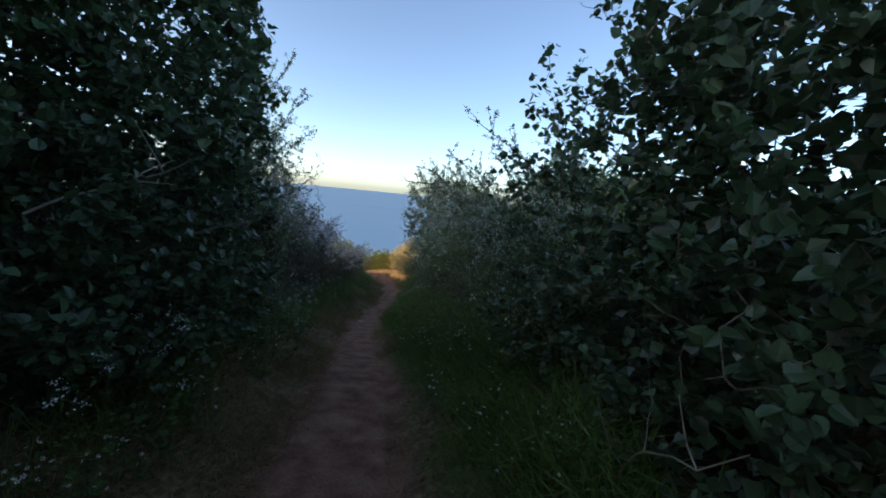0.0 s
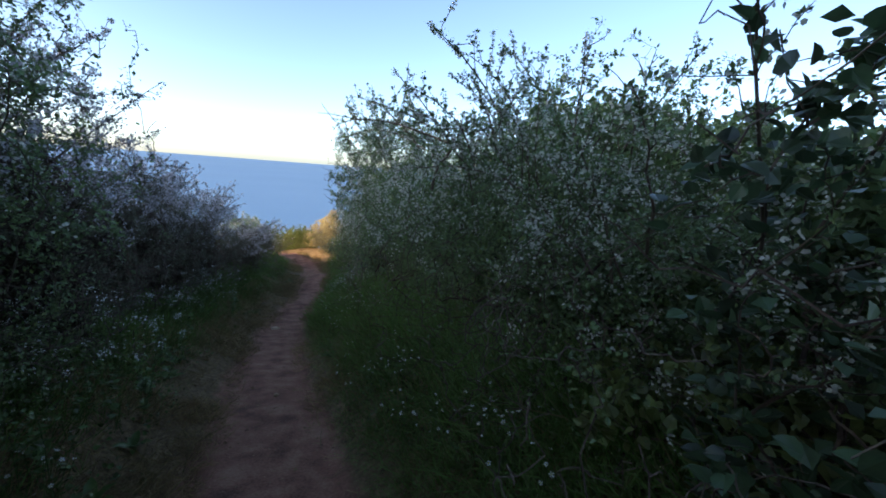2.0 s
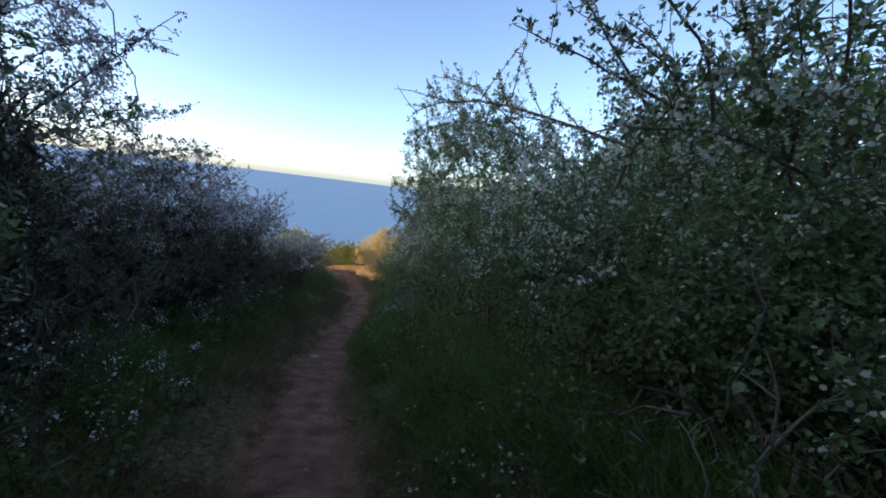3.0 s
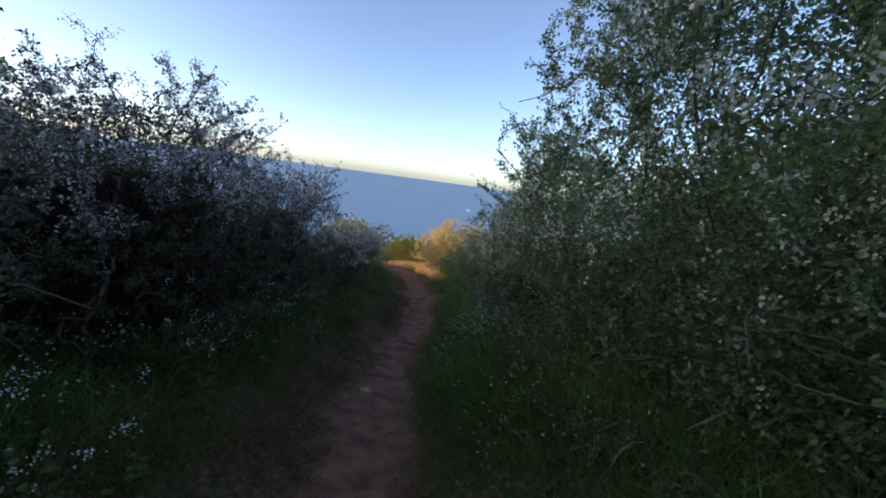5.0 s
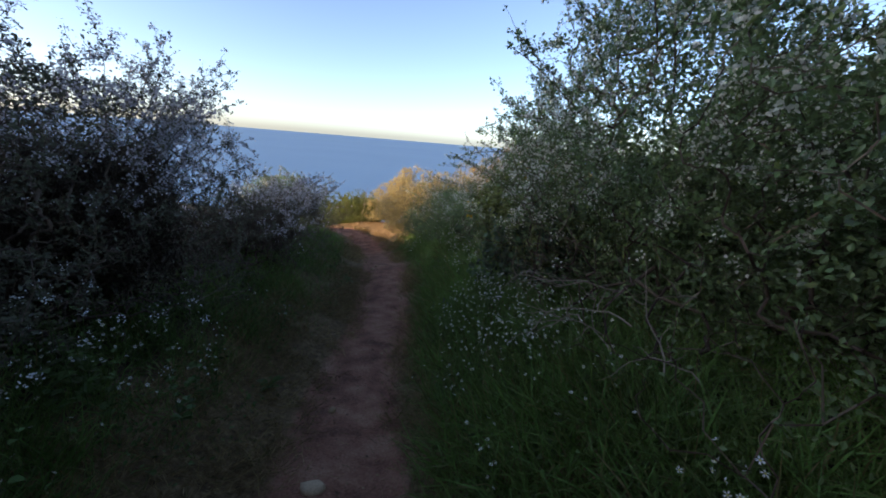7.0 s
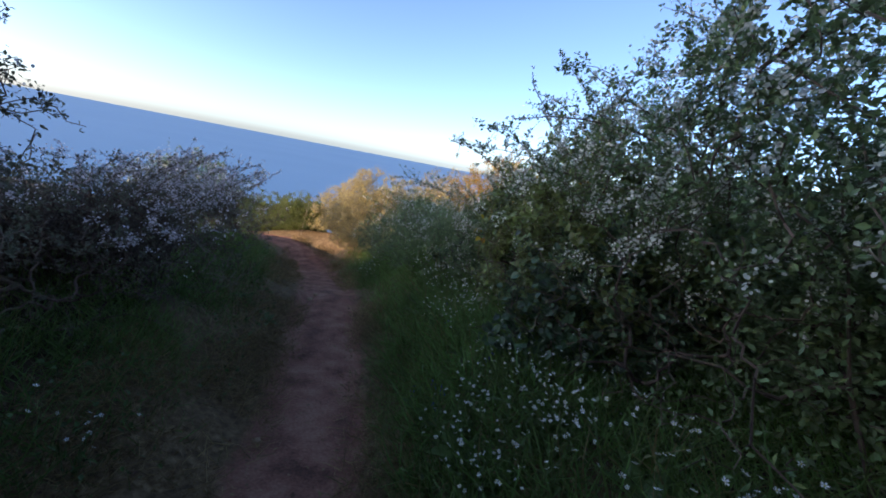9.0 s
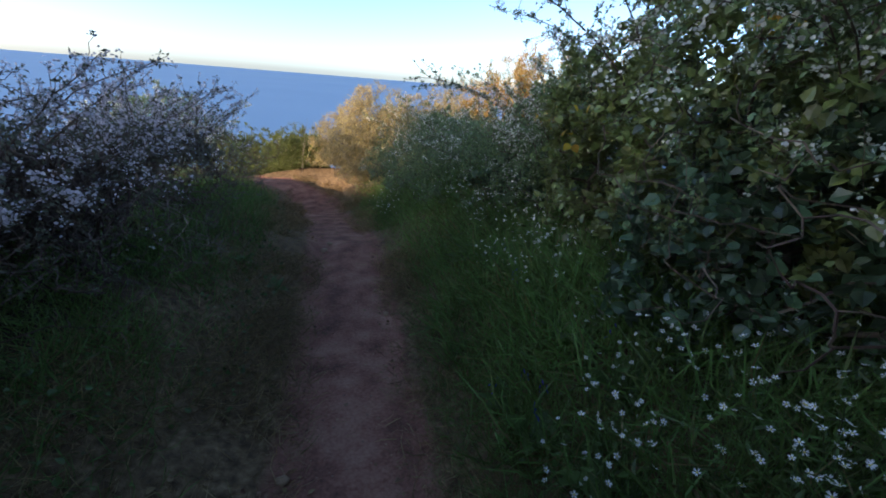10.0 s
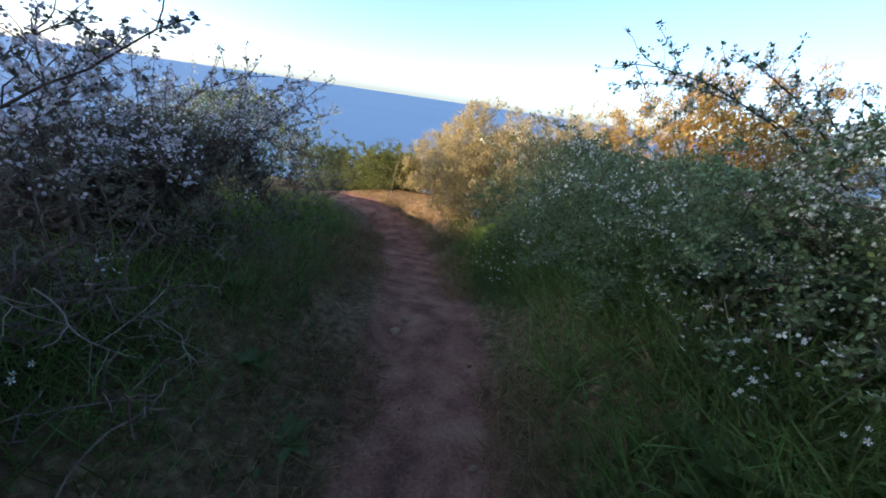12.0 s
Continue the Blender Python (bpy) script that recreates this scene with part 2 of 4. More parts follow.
def stitch_petals():
    v, f = [(0, 0, 0)], []
    for a in a5:
        for da, r, z in ((-.38, .62, .10), (-.17, 1, .16), (0, .66, .12), (.17, 1, .16), (.38, .62, .10)):
            v.append((math.cos(a + da) * r * .5, math.sin(a + da) * r * .5, z))
        k = len(v) - 5
        f += [(0, k, k + 1), (0, k + 1, k + 2), (0, k + 2, k + 3), (0, k + 3, k + 4)]
    return np.array(v), np.array(f)


STITCH = stitch_petals()


def tubes(a, b, ra, rb, sides=4):
    """Tapered round rods from points a to points b."""
    d = unit(b - a)
    ref = np.where(np.abs(d[:, 2:3]) < .9, np.array([[0, 0, 1.]]), np.array([[1., 0, 0]]))
    s = unit(np.cross(d, ref))
    t = np.cross(d, s)
    ang = np.arange(sides) * 2 * np.pi / sides
    ring = np.cos(ang)[None, :, None] * s[:, None] + np.sin(ang)[None, :, None] * t[:, None]
    v = np.concatenate([a[:, None] + ring * ra[:, None, None], b[:, None] + ring * rb[:, None, None]], 1)
    i = np.arange(sides)
    q = np.stack([i, (i + 1) % sides, (i + 1) % sides + sides, i + sides], 1)
    f = q[None] + (np.arange(len(a)) * 2 * sides)[:, None, None]
    return v.reshape(-1, 3), f.reshape(-1, 4)


def rod(pts, radii, sides=6):
    """One bent, tapered round rod along a line of points."""
    d = unit(np.gradient(pts, axis=0))
    ref = np.array([.3, .2, .93])
    sd = unit(np.cross(d, ref))
    t = np.cross(d, sd)
    ang = np.arange(sides) * 2 * np.pi / sides
    v = pts[:, None] + radii[:, None, None] * (np.cos(ang)[None, :, None] * sd[:, None] + np.sin(ang)[None, :, None] * t[:, None])
    i, j = np.meshgrid(np.arange(sides), np.arange(len(pts) - 1))
    k, n = (j * sides + i).ravel(), (j * sides + (i + 1) % sides).ravel()
    return v.reshape(-1, 3), np.stack([k, n, n + sides, k + sides], 1)


def part(name, me, parent, label="", kind=""):
    ob = new(name, me)
    ob.parent = parent
    if label or kind:
        tagged(ob, label=label, kind=kind)
    return ob


# ---------------------------------------------------------------- ground
PY = np.array([-40, -1, 2, 4, 6, 8, 10, 12, 14, 15.2, 17, 18.5, 20, 22, 26, 34, 50, 70, 4900.])
PZ = np.array([7.5, 0.01, -0.33, -0.65, -1.16, -1.61, -1.98, -2.21, -2.27, -2.55, -2.92, -2.95, -3.0, -3.6, -6, -16, -36, -42, -42.])
CY = np.array([-40, 0, 3.4, 4.5, 5.6, 7.0, 8.5, 10, 11.5, 13, 14.2, 16, 17.2, 18.2, 19.2, 20.5, 23])
CX = np.array([2.0, -0.25, -0.75, -0.98, -1.20, -1.50, -1.72, -1.76, -1.72, -1.76, -1.85, -2.2, -2.4, -2.75, -3.7, -5.2, -8.0])
WX = np.array([.45, .44, .39, .36, .34, .31, .27, .26, .26, .28, .30, .32, .34, .36, .42, .5, .5])


def path_x(y):
    return np.interp(y, CY, CX)


def smooth(e):
    e = np.clip(e, 0, 1)
    return e * e * (3 - 2 * e)


def ground_z(x, y):
    x, y = np.asarray(x, float), np.asarray(y, float)
    z = np.interp(y, PY, PZ)
    wob = .06 * hash_noise(x * 0 + y * 1.7, y * 0, 5)
    d = x - path_x(y) - wob
    w = np.interp(y, CY, WX)
    r = np.maximum(0, d - w)
    le = np.maximum(0, -d - w)
    fade = 1 - smooth((y - 17) / 5)
    bank = .60 * smooth(r / 1.1) + .10 * np.minimum(np.maximum(r - .8, 0), 3) + .46 * smooth((le - .12) / 1.15) + .12 * np.minimum(np.maximum(le - 1, 0), 4)
    lip = .035 * smooth(r / .12) + .035 * smooth(le / .12)
    rough = .035 * hash_noise(x * 2.3, y * 2.3, 1) + .018 * hash_noise(x * 7, y * 7, 2)
    off = smooth((r + le) / .3)
    tread = .004 * hash_noise(x * 3.1 + y * 1.9, y * 2.7 - x * 1.7, 3) + .003 * hash_noise(x * 8.3 - y * 5.1, y * 7.7 + x * 4.9, 4)
    far = smooth((np.abs(x + 1) - 6) / 20) * (y < 25) * .5 * hash_noise(x * .05, y * .05, 8)
    mound = .16 * np.exp(-(((x + 3.3) / .8) ** 2 + ((y - 18.9) / .7) ** 2))
    # unseen rise, added to keep the low sun off the path before the bend
    sun_screen = 16 * smooth((-x - 32) / 22) * smooth((17.4 - y + .364 * x) / 3)
    rut = .09 * np.exp(-(((x + 2.10) / .10) ** 2 + ((y - 13.95) / .38) ** 2)) + .05 * np.exp(-(((x + 2.12) / .08) ** 2 + ((y - 13.2) / .3) ** 2))
    return z - rut + sun_screen + fade * (bank + lip) + rough * off + tread * (1 - off) + far + mound


def worn(x, y):
    d = np.abs(x - path_x(y) - .06 * hash_noise(x * 0 + y * 1.7, y * 0, 5))
    w = np.interp(y, CY, WX)
    return np.clip(1 - (d - w + .05) / .30, 0, 1)


def axis_steps(lo, hi, step, reach_lo, reach_hi):
    a = [lo]
    s = step
    while a[0] > reach_lo:
        s *= 1.22
        a.insert(0, a[0] - s)
    a += list(np.arange(lo + step, hi, step))
    s = step
    while a[-1] < reach_hi:
        s *= 1.22
        a.append(a[-1] + s)
    return np.array(a)


def build_ground():
    xs, ys = axis_steps(-4.0, 1.2, .07, -180, 180), axis_steps(.8, 20.0, .07, -160, 90)
    X, Y = np.meshgrid(xs, ys)
    v = np.stack([X, Y, ground_z(X, Y)], -1).reshape(-1, 3)
    nx, ny = len(xs), len(ys)
    i, j = np.meshgrid(np.arange(nx - 1), np.arange(ny - 1))
    k = (j * nx + i).ravel()
    f = np.stack([k, k + 1, k + nx + 1, k + nx], 1)
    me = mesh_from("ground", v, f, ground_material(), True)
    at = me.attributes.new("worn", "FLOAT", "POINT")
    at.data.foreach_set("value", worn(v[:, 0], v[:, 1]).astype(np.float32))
    # how much painted hedge shade the soil takes, by distance from the path
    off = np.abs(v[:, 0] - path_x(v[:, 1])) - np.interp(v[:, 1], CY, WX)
    hs = me.attributes.new("hedge_shade", "FLOAT", "POINT")
    hs.data.foreach_set("value", (smooth((off - .75) / .5) * (1 - smooth((off - 5) / 3)) * (v[:, 1] < 17)).astype(np.float32))
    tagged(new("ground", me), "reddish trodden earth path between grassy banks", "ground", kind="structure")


build_ground()
sea_v = np.array([(-9800, -9800, -38), (9800, -9800, -38), (9800, 9800, -38), (-9800, 9800, -38)], float)
tagged(new("water", mesh_from("water", sea_v, np.array([(0, 1, 2, 3)]), sea_material())), "calm hazy blue sea far below", "sea", kind="structure")


# ---------------------------------------------------------------- shrubs
def grow(g, base, centre, radii, tips, stems=4, shell=0.5, reach=1.0, wild=0.07, stray=.09, lean=0.0):
    """A branching frame: tips spread through an uneven ellipsoid, each joined to the nearest wood below it.
    Returns the rods' ends and their radii."""
    m = tips * 4
    ang = g.random(m) * 2 * np.pi
    h = g.random(m) ** .85
    side = np.array([np.sign(path_x(centre[1]) - centre[0]) * .85, -.53])
    facing = np.cos(ang) * side[0] + np.sin(ang) * side[1]
    take = g.random(m) < np.where(facing > -.25, 1.0, .22) * (.45 + .55 * np.sqrt(np.maximum(1 - h * h, 0)))
    ang, h = ang[take][:tips], h[take][:tips]
    tips = len(ang)
    wide = np.sqrt(np.maximum(1 - h ** 2.6, 0)) * (.80 + .20 * smooth(h / .3)) + .05
    lump = 1 + wild * (np.sin(ang * 3 + centre[0] * 5) + np.sin(ang * 5 + h * 6 + centre[1] * 2) + np.sin(h * 11 + centre[0] * 3))
    lump += .10 * hash_noise(ang * 4, h * 7, int(centre[1] * 10))
    rad = (shell + (1 - shell) * g.random(tips) ** .5) * lump * reach
    rad = np.where(g.random(tips) < stray, rad * g.uniform(1.05, 1.24, tips), rad)
    hz = h * (1 + .10 * np.sin(ang * 4 + centre[1]) + .05 * g.normal(size=tips) * (h > .7))
    foot = base[2]
    pts = np.stack([centre[0] + np.cos(ang) * wide * rad * radii[0], centre[1] + np.sin(ang) * wide * rad * radii[1],
                    foot + hz * (centre[2] + radii[2] - foot)], 1)
    pts[:, 0] += lean * np.clip(h, 0, 1) ** 2
    floor = ground_z(pts[:, 0], pts[:, 1]) + .06
    pts[:, 2] = np.maximum(pts[:, 2], floor + .18 * g.random(tips))
    nodes, parent = [], []
    for s in range(stems):
        o = base + np.array([*(g.normal(size=2) * .10), -.06])
        o[2] = float(ground_z(o[0], o[1])) - .06
        nodes.append(o)
        parent.append(-1)
        k = len(nodes) - 1
        m = base + (centre - base) * .55 + g.normal(size=3) * np.array(radii) * .25
        mid = o + (m - o) * .5 + g.normal(size=3) * .06
        nodes += [mid, m]
        parent += [k, k + 1]
    order = np.argsort(np.linalg.norm((pts - base) / np.array(radii), axis=1))
    arr = np.zeros((len(nodes) + tips * 3, 3))
    arr[:len(nodes)] = nodes
    n = len(nodes)
    parent = list(parent)
    for i in order:
        p = pts[i]
        q = arr[:n]
        dist = np.linalg.norm(q - p, axis=1) + .55 * np.maximum(0, q[:, 2] - p[2]) + .12 * (np.arange(n) < 1)
        k = int(np.argmin(dist))
        span = p - arr[k]
        ln = np.linalg.norm(span)
        bend = g.normal(size=(2, 3)) * ln * .09
        bend[:, 2] += .05 * ln
        arr[n], arr[n + 1], arr[n + 2] = arr[k] + span * .36 + bend[0], arr[k] + span * .7 + bend[1], p
        parent += [k, n, n + 1]
        n += 3
    par = np.array(parent)
    load = np.zeros(n)
    leafy = np.ones(n, bool)
    leafy[par[par >= 0]] = False
    load[leafy] = 1
    for i in range(n - 1, -1, -1):
        if par[i] >= 0:
            load[par[i]] += load[i]
    r = np.minimum(.0017 * np.maximum(load, 1) ** .46, .017)
    ok = par >= 0
    return arr[par[ok]], arr[:n][ok], np.minimum(r[par[ok]], r[ok] * 1.5), r[ok]


def limbs(a, b, use):
    """A number for each rod, the same for rods that hang together end to end."""
    mark = np.arange(len(a))
    ends = {}
    for i in np.flatnonzero(use):
        ends[tuple(np.round(b[i], 5))] = i
    for i in np.flatnonzero(use):
        k, chain = i, []
        while True:
            chain.append(k)
            up = ends.get(tuple(np.round(a[k], 5)))
            if up is None:
                break
            k = up
        mark[chain] = k
    start = {}
    for i in np.flatnonzero(use):
        k = mark[i]
        mark[i] = start.setdefault(tuple(np.round(a[k], 5)), k)
    return mark


def foliage_points(g, a, b, rb, count, thin, jitter):
    """Places along the thin wood, more on longer rods."""
    m = rb < thin
    a, b = a[m], b[m]
    ln = np.linalg.norm(b - a, axis=1)
    pick = g.choice(len(a), count, p=ln / ln.sum())
    s = g.random(count)[:, None]
    return a[pick] + (b - a)[pick] * s + g.normal(size=(count, 3)) * jitter, unit((b - a)[pick])


def spread_dirs(g, along, open_by=1.0):
    d = unit(along * .5 + unit(g.normal(size=along.shape)) * open_by + np.array([0, 0, .15]))
    up = unit(g.normal(size=along.shape) * .55 + np.array([0, 0, 1.]))
    return d, up


def keep_clear(pts, room=.42):
    """True for the places that leave the walker room on the way."""
    x0 = np.interp(pts[:, 1], [0, 2.1, 3.4, 5, 7.3, 9, 10, 12, 14], [0, -.38, -.66, -1.03, -1.45, -1.58, -1.66, -1.85, -1.85])
    return (np.abs(pts[:, 0] - x0) > room + .05 * hash_noise(pts[:, 1] * 9, pts[:, 2] * 9, 3)) | (pts[:, 1] > 12.6)


def add_sprays(ob, o, runs, seed, leaf, petal, flower=.45, leaf_size=.022, leafy=1.0):
    """Arching twigs from start to end with side shoots, leaf rosettes and knots of blossom along them."""
    g = np.random.default_rng(seed + 9000)
    knots, courses = [], []
    for s, e, r in runs:
        s, e = np.array(s, float), np.array(e, float)
        ln = np.linalg.norm(e - s)
        t = np.linspace(0, 1, 10)[:, None]
        bow = np.array([0, 0, 1.]) * g.uniform(.02, .12) * ln + g.normal(size=3) * .05 * ln
        pts = s + (e - s) * t + bow * (4 * t * (1 - t)) + np.cumsum(g.normal(size=(10, 3)), 0) * .006
        woods = [rod(pts, r * np.linspace(1, .25, 10), 5)]
        lines = [pts]
        heading = unit(e - s)
        for k in range(1, 9):
            for _ in range(int(g.integers(1, 3))):
                d = unit(heading * .6 + g.normal(size=3) * .6 + np.array([0, 0, .25]))
                side = pts[k] + d * (np.linspace(0, 1, 5)[:, None] * ln * g.uniform(.12, .34) * (1.1 - k * .07)) + np.cumsum(g.normal(size=(5, 3)), 0) * .007
                side[0] = pts[k]
                woods.append(rod(side, max(r * .4, .0016) * np.linspace(1, .5, 5), 3))
                lines.append(side)
        part("arching_branch", mesh_from("arching_branch", *(lambda q: (q[0] - o, q[1]))(join(*woods)), M_TWIG, True), ob, "dark arching twig with side shoots")
        for q in lines:
            seg = np.linalg.norm(np.diff(q, axis=0), axis=1)
            n = max(2, int(seg.sum() / .032))
            u = np.sort(g.random(n)) * (len(q) - 1.001)
            u[-1] = len(q) - 1.001
            if q is pts:
                u = u[u > 2]
            i = u.astype(int)
            knots.append(q[i] + (q[i + 1] - q[i]) * (u - i)[:, None])
            courses.append(np.repeat(unit(q[-1:] - q[:1]), len(u), 0))
    knots, courses = np.concatenate(knots), np.concatenate(courses)
    ok = keep_clear(knots, .50)
    knots, courses = knots[ok], courses[ok]
    take = g.random(len(knots)) < leafy
    c, al = np.repeat(knots[take], 6, 0), np.repeat(courses[take], 6, 0)
    d = unit(g.normal(size=c.shape) + al * .6 + np.array([0, 0, .35]))
    v, f = scatter(LEAF_SMALL, c - o + d * .004, d, unit(g.normal(size=c.shape) * .5 + np.array([0, 0, 1.])), leaf_size * g.uniform(.6, 1.25, len(c)))
    part("rosette_mass", mesh_from("rosette_mass", v, f, leaf), ob, "", "stuff")
    take = g.random(len(knots)) < flower
    c = np.repeat(knots[take], 5, 0)
    c = c + g.normal(size=c.shape) * .011
    c = c[keep_clear(c, .6)]
    n = unit(g.normal(size=c.shape) + np.array([0, 0, .7]))
    v, f = scatter(PETALS, c - o, unit(np.cross(n, g.normal(size=c.shape))), n, g.uniform(.010, .017, len(c)))
    part("spray_blossom", mesh_from("spray_blossom", v, f, petal), ob, "small white blossom", "stuff")


def shrub(name, category, label, kind, x, y, rx, ry, top, seed, tips=300, leaves=20000, size=.03, blossoms=0, bare=0.0, low=0.25, group="", stems=4, thin=.0085, core=4.0, skirt=None, lean=0.0, sprays=0, runs=()):
    g = np.random.default_rng(seed)
    z0 = float(ground_z(x, y))
    bottom = z0 + low
    rz = (top - bottom) / 2
    centre = np.array([x, y, bottom + rz])
    base = np.array([x, y, z0])
    shape, mat = {"hawthorn": (LEAF_SMALL, M_HAW), "hazel": (LEAF_BROAD, M_HAZEL), "bramble": (LEAF_LOBED, M_BRAMBLE),
                  "blackthorn": (LEAF_SMALL, M_THORN), "gorse": (SPINE, M_GORSE), "golden": (SPINE, M_GOLD), "evergreen": (LEAF_SMALL, M_OLIVE)}[kind]
    a, b, ra, rb = grow(g, base, centre, np.array([rx, ry, rz]), tips, stems, stray=0 if kind in ("gorse", "golden") else .09, lean=lean)
    room = np.abs(b[:, 0] - np.interp(b[:, 1], CY, CX))
    slim = .0022 + .013 * smooth((room - 1.05) / 1.0)
    ra, rb = np.minimum(ra, slim), np.minimum(rb, slim)
    ok = keep_clear(b, .5) & keep_clear(a, .5)
    a, b, ra, rb = a[ok], b[ok], ra[ok], rb[ok]
    ob = new(name)
    ob.location = (x, y, z0)
    o = np.array([x, y, z0])
    thick = rb > .0055
    bark = M_TWIG if kind in ("blackthorn", "gorse") else M_BARK
    limb = limbs(a, b, thick)
    count = np.bincount(limb[thick], minlength=len(a))
    thick = thick & (count[limb] > 2)
    for k in np.unique(limb[thick]):
        m = thick & (limb == k)
        v, f = tubes(a[m], b[m], ra[m], rb[m], 6)
        part("branch", mesh_from("branch", v - o, f, bark, True), ob, "forking woody branch")
    if (~thick).any():
        part("twig_mass", mesh_from("twig_mass", *(lambda q: (q[0] - o, q[1]))(tubes(a[~thick], b[~thick], ra[~thick], rb[~thick], 3)), M_TWIG), ob, "fine dark twigs", "stuff")
    bunch = 6 if kind in ("hawthorn", "blackthorn", "evergreen") else 2
    p, al = foliage_points(g, a, b, rb, leaves // bunch, thin, size * .3)
    p, al = np.repeat(p, bunch, 0), np.repeat(al, bunch, 0)
    p = p + g.normal(size=p.shape) * size * .45
    if skirt is None:
        skirt = 0 if kind in ("hazel", "gorse", "golden", "evergreen") else (.40 if kind == "blackthorn" else .30 if kind == "bramble" else .85)

    def open_below(q):
        """The shade under the overhang is bare of leaves."""
        if not skirt:
            return np.ones(len(q), bool)
        lift = q[:, 2] - ground_z(q[:, 0], q[:, 1]) + .18 * hash_noise(q[:, 0] * 3, q[:, 1] * 3, seed)
        return g.random(len(q)) < .06 + .94 * smooth((lift - skirt * .45) / (skirt * .9))
    if bare:
        gone = g.random(len(p)) < bare * smooth(((p[:, 2] - bottom) / (2 * rz) - .3) / .55)
        p, al = p[~gone], al[~gone]
    if bunch == 6:
        clump = hash_noise(p[:, 0] * 4.5 + p[:, 2] * 1.7, p[:, 1] * 4.5 - p[:, 2] * 2.3, seed) + hash_noise(p[:, 2] * 5 + p[:, 0] * 1.9, p[:, 1] * 2.7 + p[:, 2] * 1.1, seed + 1)
        stay = (clump > -.25) | (g.random(len(p)) < .30)
        p, al = p[stay], al[stay]
    stay = open_below(p)
    p, al = p[stay], al[stay]
    high = p[:, 2] - ground_z(p[:, 0], p[:, 1]) > 1.15
    keep = keep_clear(p, .80 if kind == "hazel" else .95) | (high & keep_clear(p, .80 if kind == "hazel" else .62))
    p, al = p[keep], al[keep]
    d, up = spread_dirs(g, al)
    sz = size * g.uniform(.6, 1.25, len(p))
    if bunch == 6:
        sz = sz * (.74 + .26 * smooth((np.abs(p[:, 0] - path_x(p[:, 1])) - .9) / .6))
    v, f = scatter(shape, p - o, d, up, sz)
    part("foliage", mesh_from("foliage", v, f, mat), ob, "", "stuff")
    n = int(tips * core * {"hazel": 2.5, "hawthorn": 4.6, "blackthorn": 5.0}.get(kind, 2.4) * (2.8 if skirt == 0 and kind == "hawthorn" else 1))
    if n:
        q = g.random((n, 3))
        an, hh, rr = q[:, 0] * 2 * np.pi, (q[:, 1] if kind == "hazel" else q[:, 1] ** 1.1) * (.94 if kind == "hazel" else .95 if kind == "hawthorn" else .92), np.sqrt(q[:, 2]) * (.84 if kind == "hazel" else .78 if kind == "hawthorn" else .58)
        if skirt == 0:
            hh = hh * (.86 + .10 * hash_noise(an * 2.2, rr * 5, seed))
        ww = np.sqrt(1 - hh ** 2.6) * rr
        p = np.stack([x + np.cos(an) * ww * rx + lean * hh ** 2, y + np.sin(an) * ww * ry, z0 + hh * (top - z0)], 1)
        p[:, 2] = np.maximum(p[:, 2], ground_z(p[:, 0], p[:, 1]) + .03)
        p = p[keep_clear(p, .9)]
        p = p[open_below(p) | (np.abs(p[:, 0] - path_x(p[:, 1])) > 1.9)]
        near = .68 + .32 * smooth((np.abs(p[:, 0] - path_x(p[:, 1])) - 1.1) / .8)
        d, up = spread_dirs(g, unit(g.normal(size=p.shape)))
        if kind == "blackthorn":
            low = (p[:, 2] - z0) / (top - z0) < .66
            v, f = scatter(SLIVER, p[low] - o, unit(d[low] + np.array([0, 0, .5])), up[low], g.uniform(.10, .22, low.sum()))
            part("inner_twig_mass", mesh_from("inner_twig_mass", v, f, M_BARK), ob, "tangle of dark thorny twigs", "stuff")
            p, d, up, near = p[::2], d[::2], up[::2], near[::2]
        v, f = scatter(LEAF_INNER if kind == "hazel" else LEAF_SMALL, p - o, d, up, near * (g.uniform(.06, .095, len(p)) if kind == "hazel" else g.uniform(.06, .09, len(p)) if skirt == 0 else g.uniform(.032, .048, len(p)) * (1 - .18 * smooth(((p[:, 2] - z0) / (top - z0) - .50) / .2))))
        part("inner_foliage", mesh_from("inner_foliage", v, f, mat), ob, "", "stuff")
    if blossoms:
        hub, al = foliage_points(g, a, b, rb, blossoms // 12, .0045, .012)
        hub = hub[hub[:, 2] > bottom + rz * (1.15 if kind == "blackthorn" else .6) + g.normal(size=len(hub)) * .12]
        p = np.repeat(hub, 12, 0) + g.normal(size=(len(hub) * 12, 3)) * .021
        p = p[keep_clear(p, 1.0) | (keep_clear(p, .70) & (p[:, 2] - ground_z(p[:, 0], p[:, 1]) > 1.2))]
        n = unit(g.normal(size=p.shape) + np.array([0, 0, .7]))
        v, f = scatter(PETALS, p - o, unit(np.cross(n, g.normal(size=p.shape))), n, g.uniform(.010, .017, len(p)))
        part("blossom", mesh_from("blossom", v, f, M_SLOE if kind == "blackthorn" else M_BLOSSOM), ob, "small clustered white blossom", "stuff")
    go = [r for r in runs]
    tries = 0
    toward = np.sign(path_x(y) - x)
    while len(go) < len(runs) + sprays and tries < 400:
        tries += 1
        an, h = g.uniform(0, 2 * np.pi), g.uniform(.5, .95)
        u = np.array([np.cos(an), np.sin(an)])
        if u[0] * toward < -.35:
            continue
        w = np.sqrt(1 - h ** 2.6)
        s = np.array([x + u[0] * w * rx * .55 + lean * h * h, y + u[1] * w * ry * .55, z0 + (h - .12) * (top - z0)])
        e = np.array([x + u[0] * (w * rx + .16) + lean * h * h, y + u[1] * (w * ry + .16), z0 + h * (top - z0) + g.uniform(.08, .42)])
        e[:2] = e[:2] + g.normal(size=2) * .12
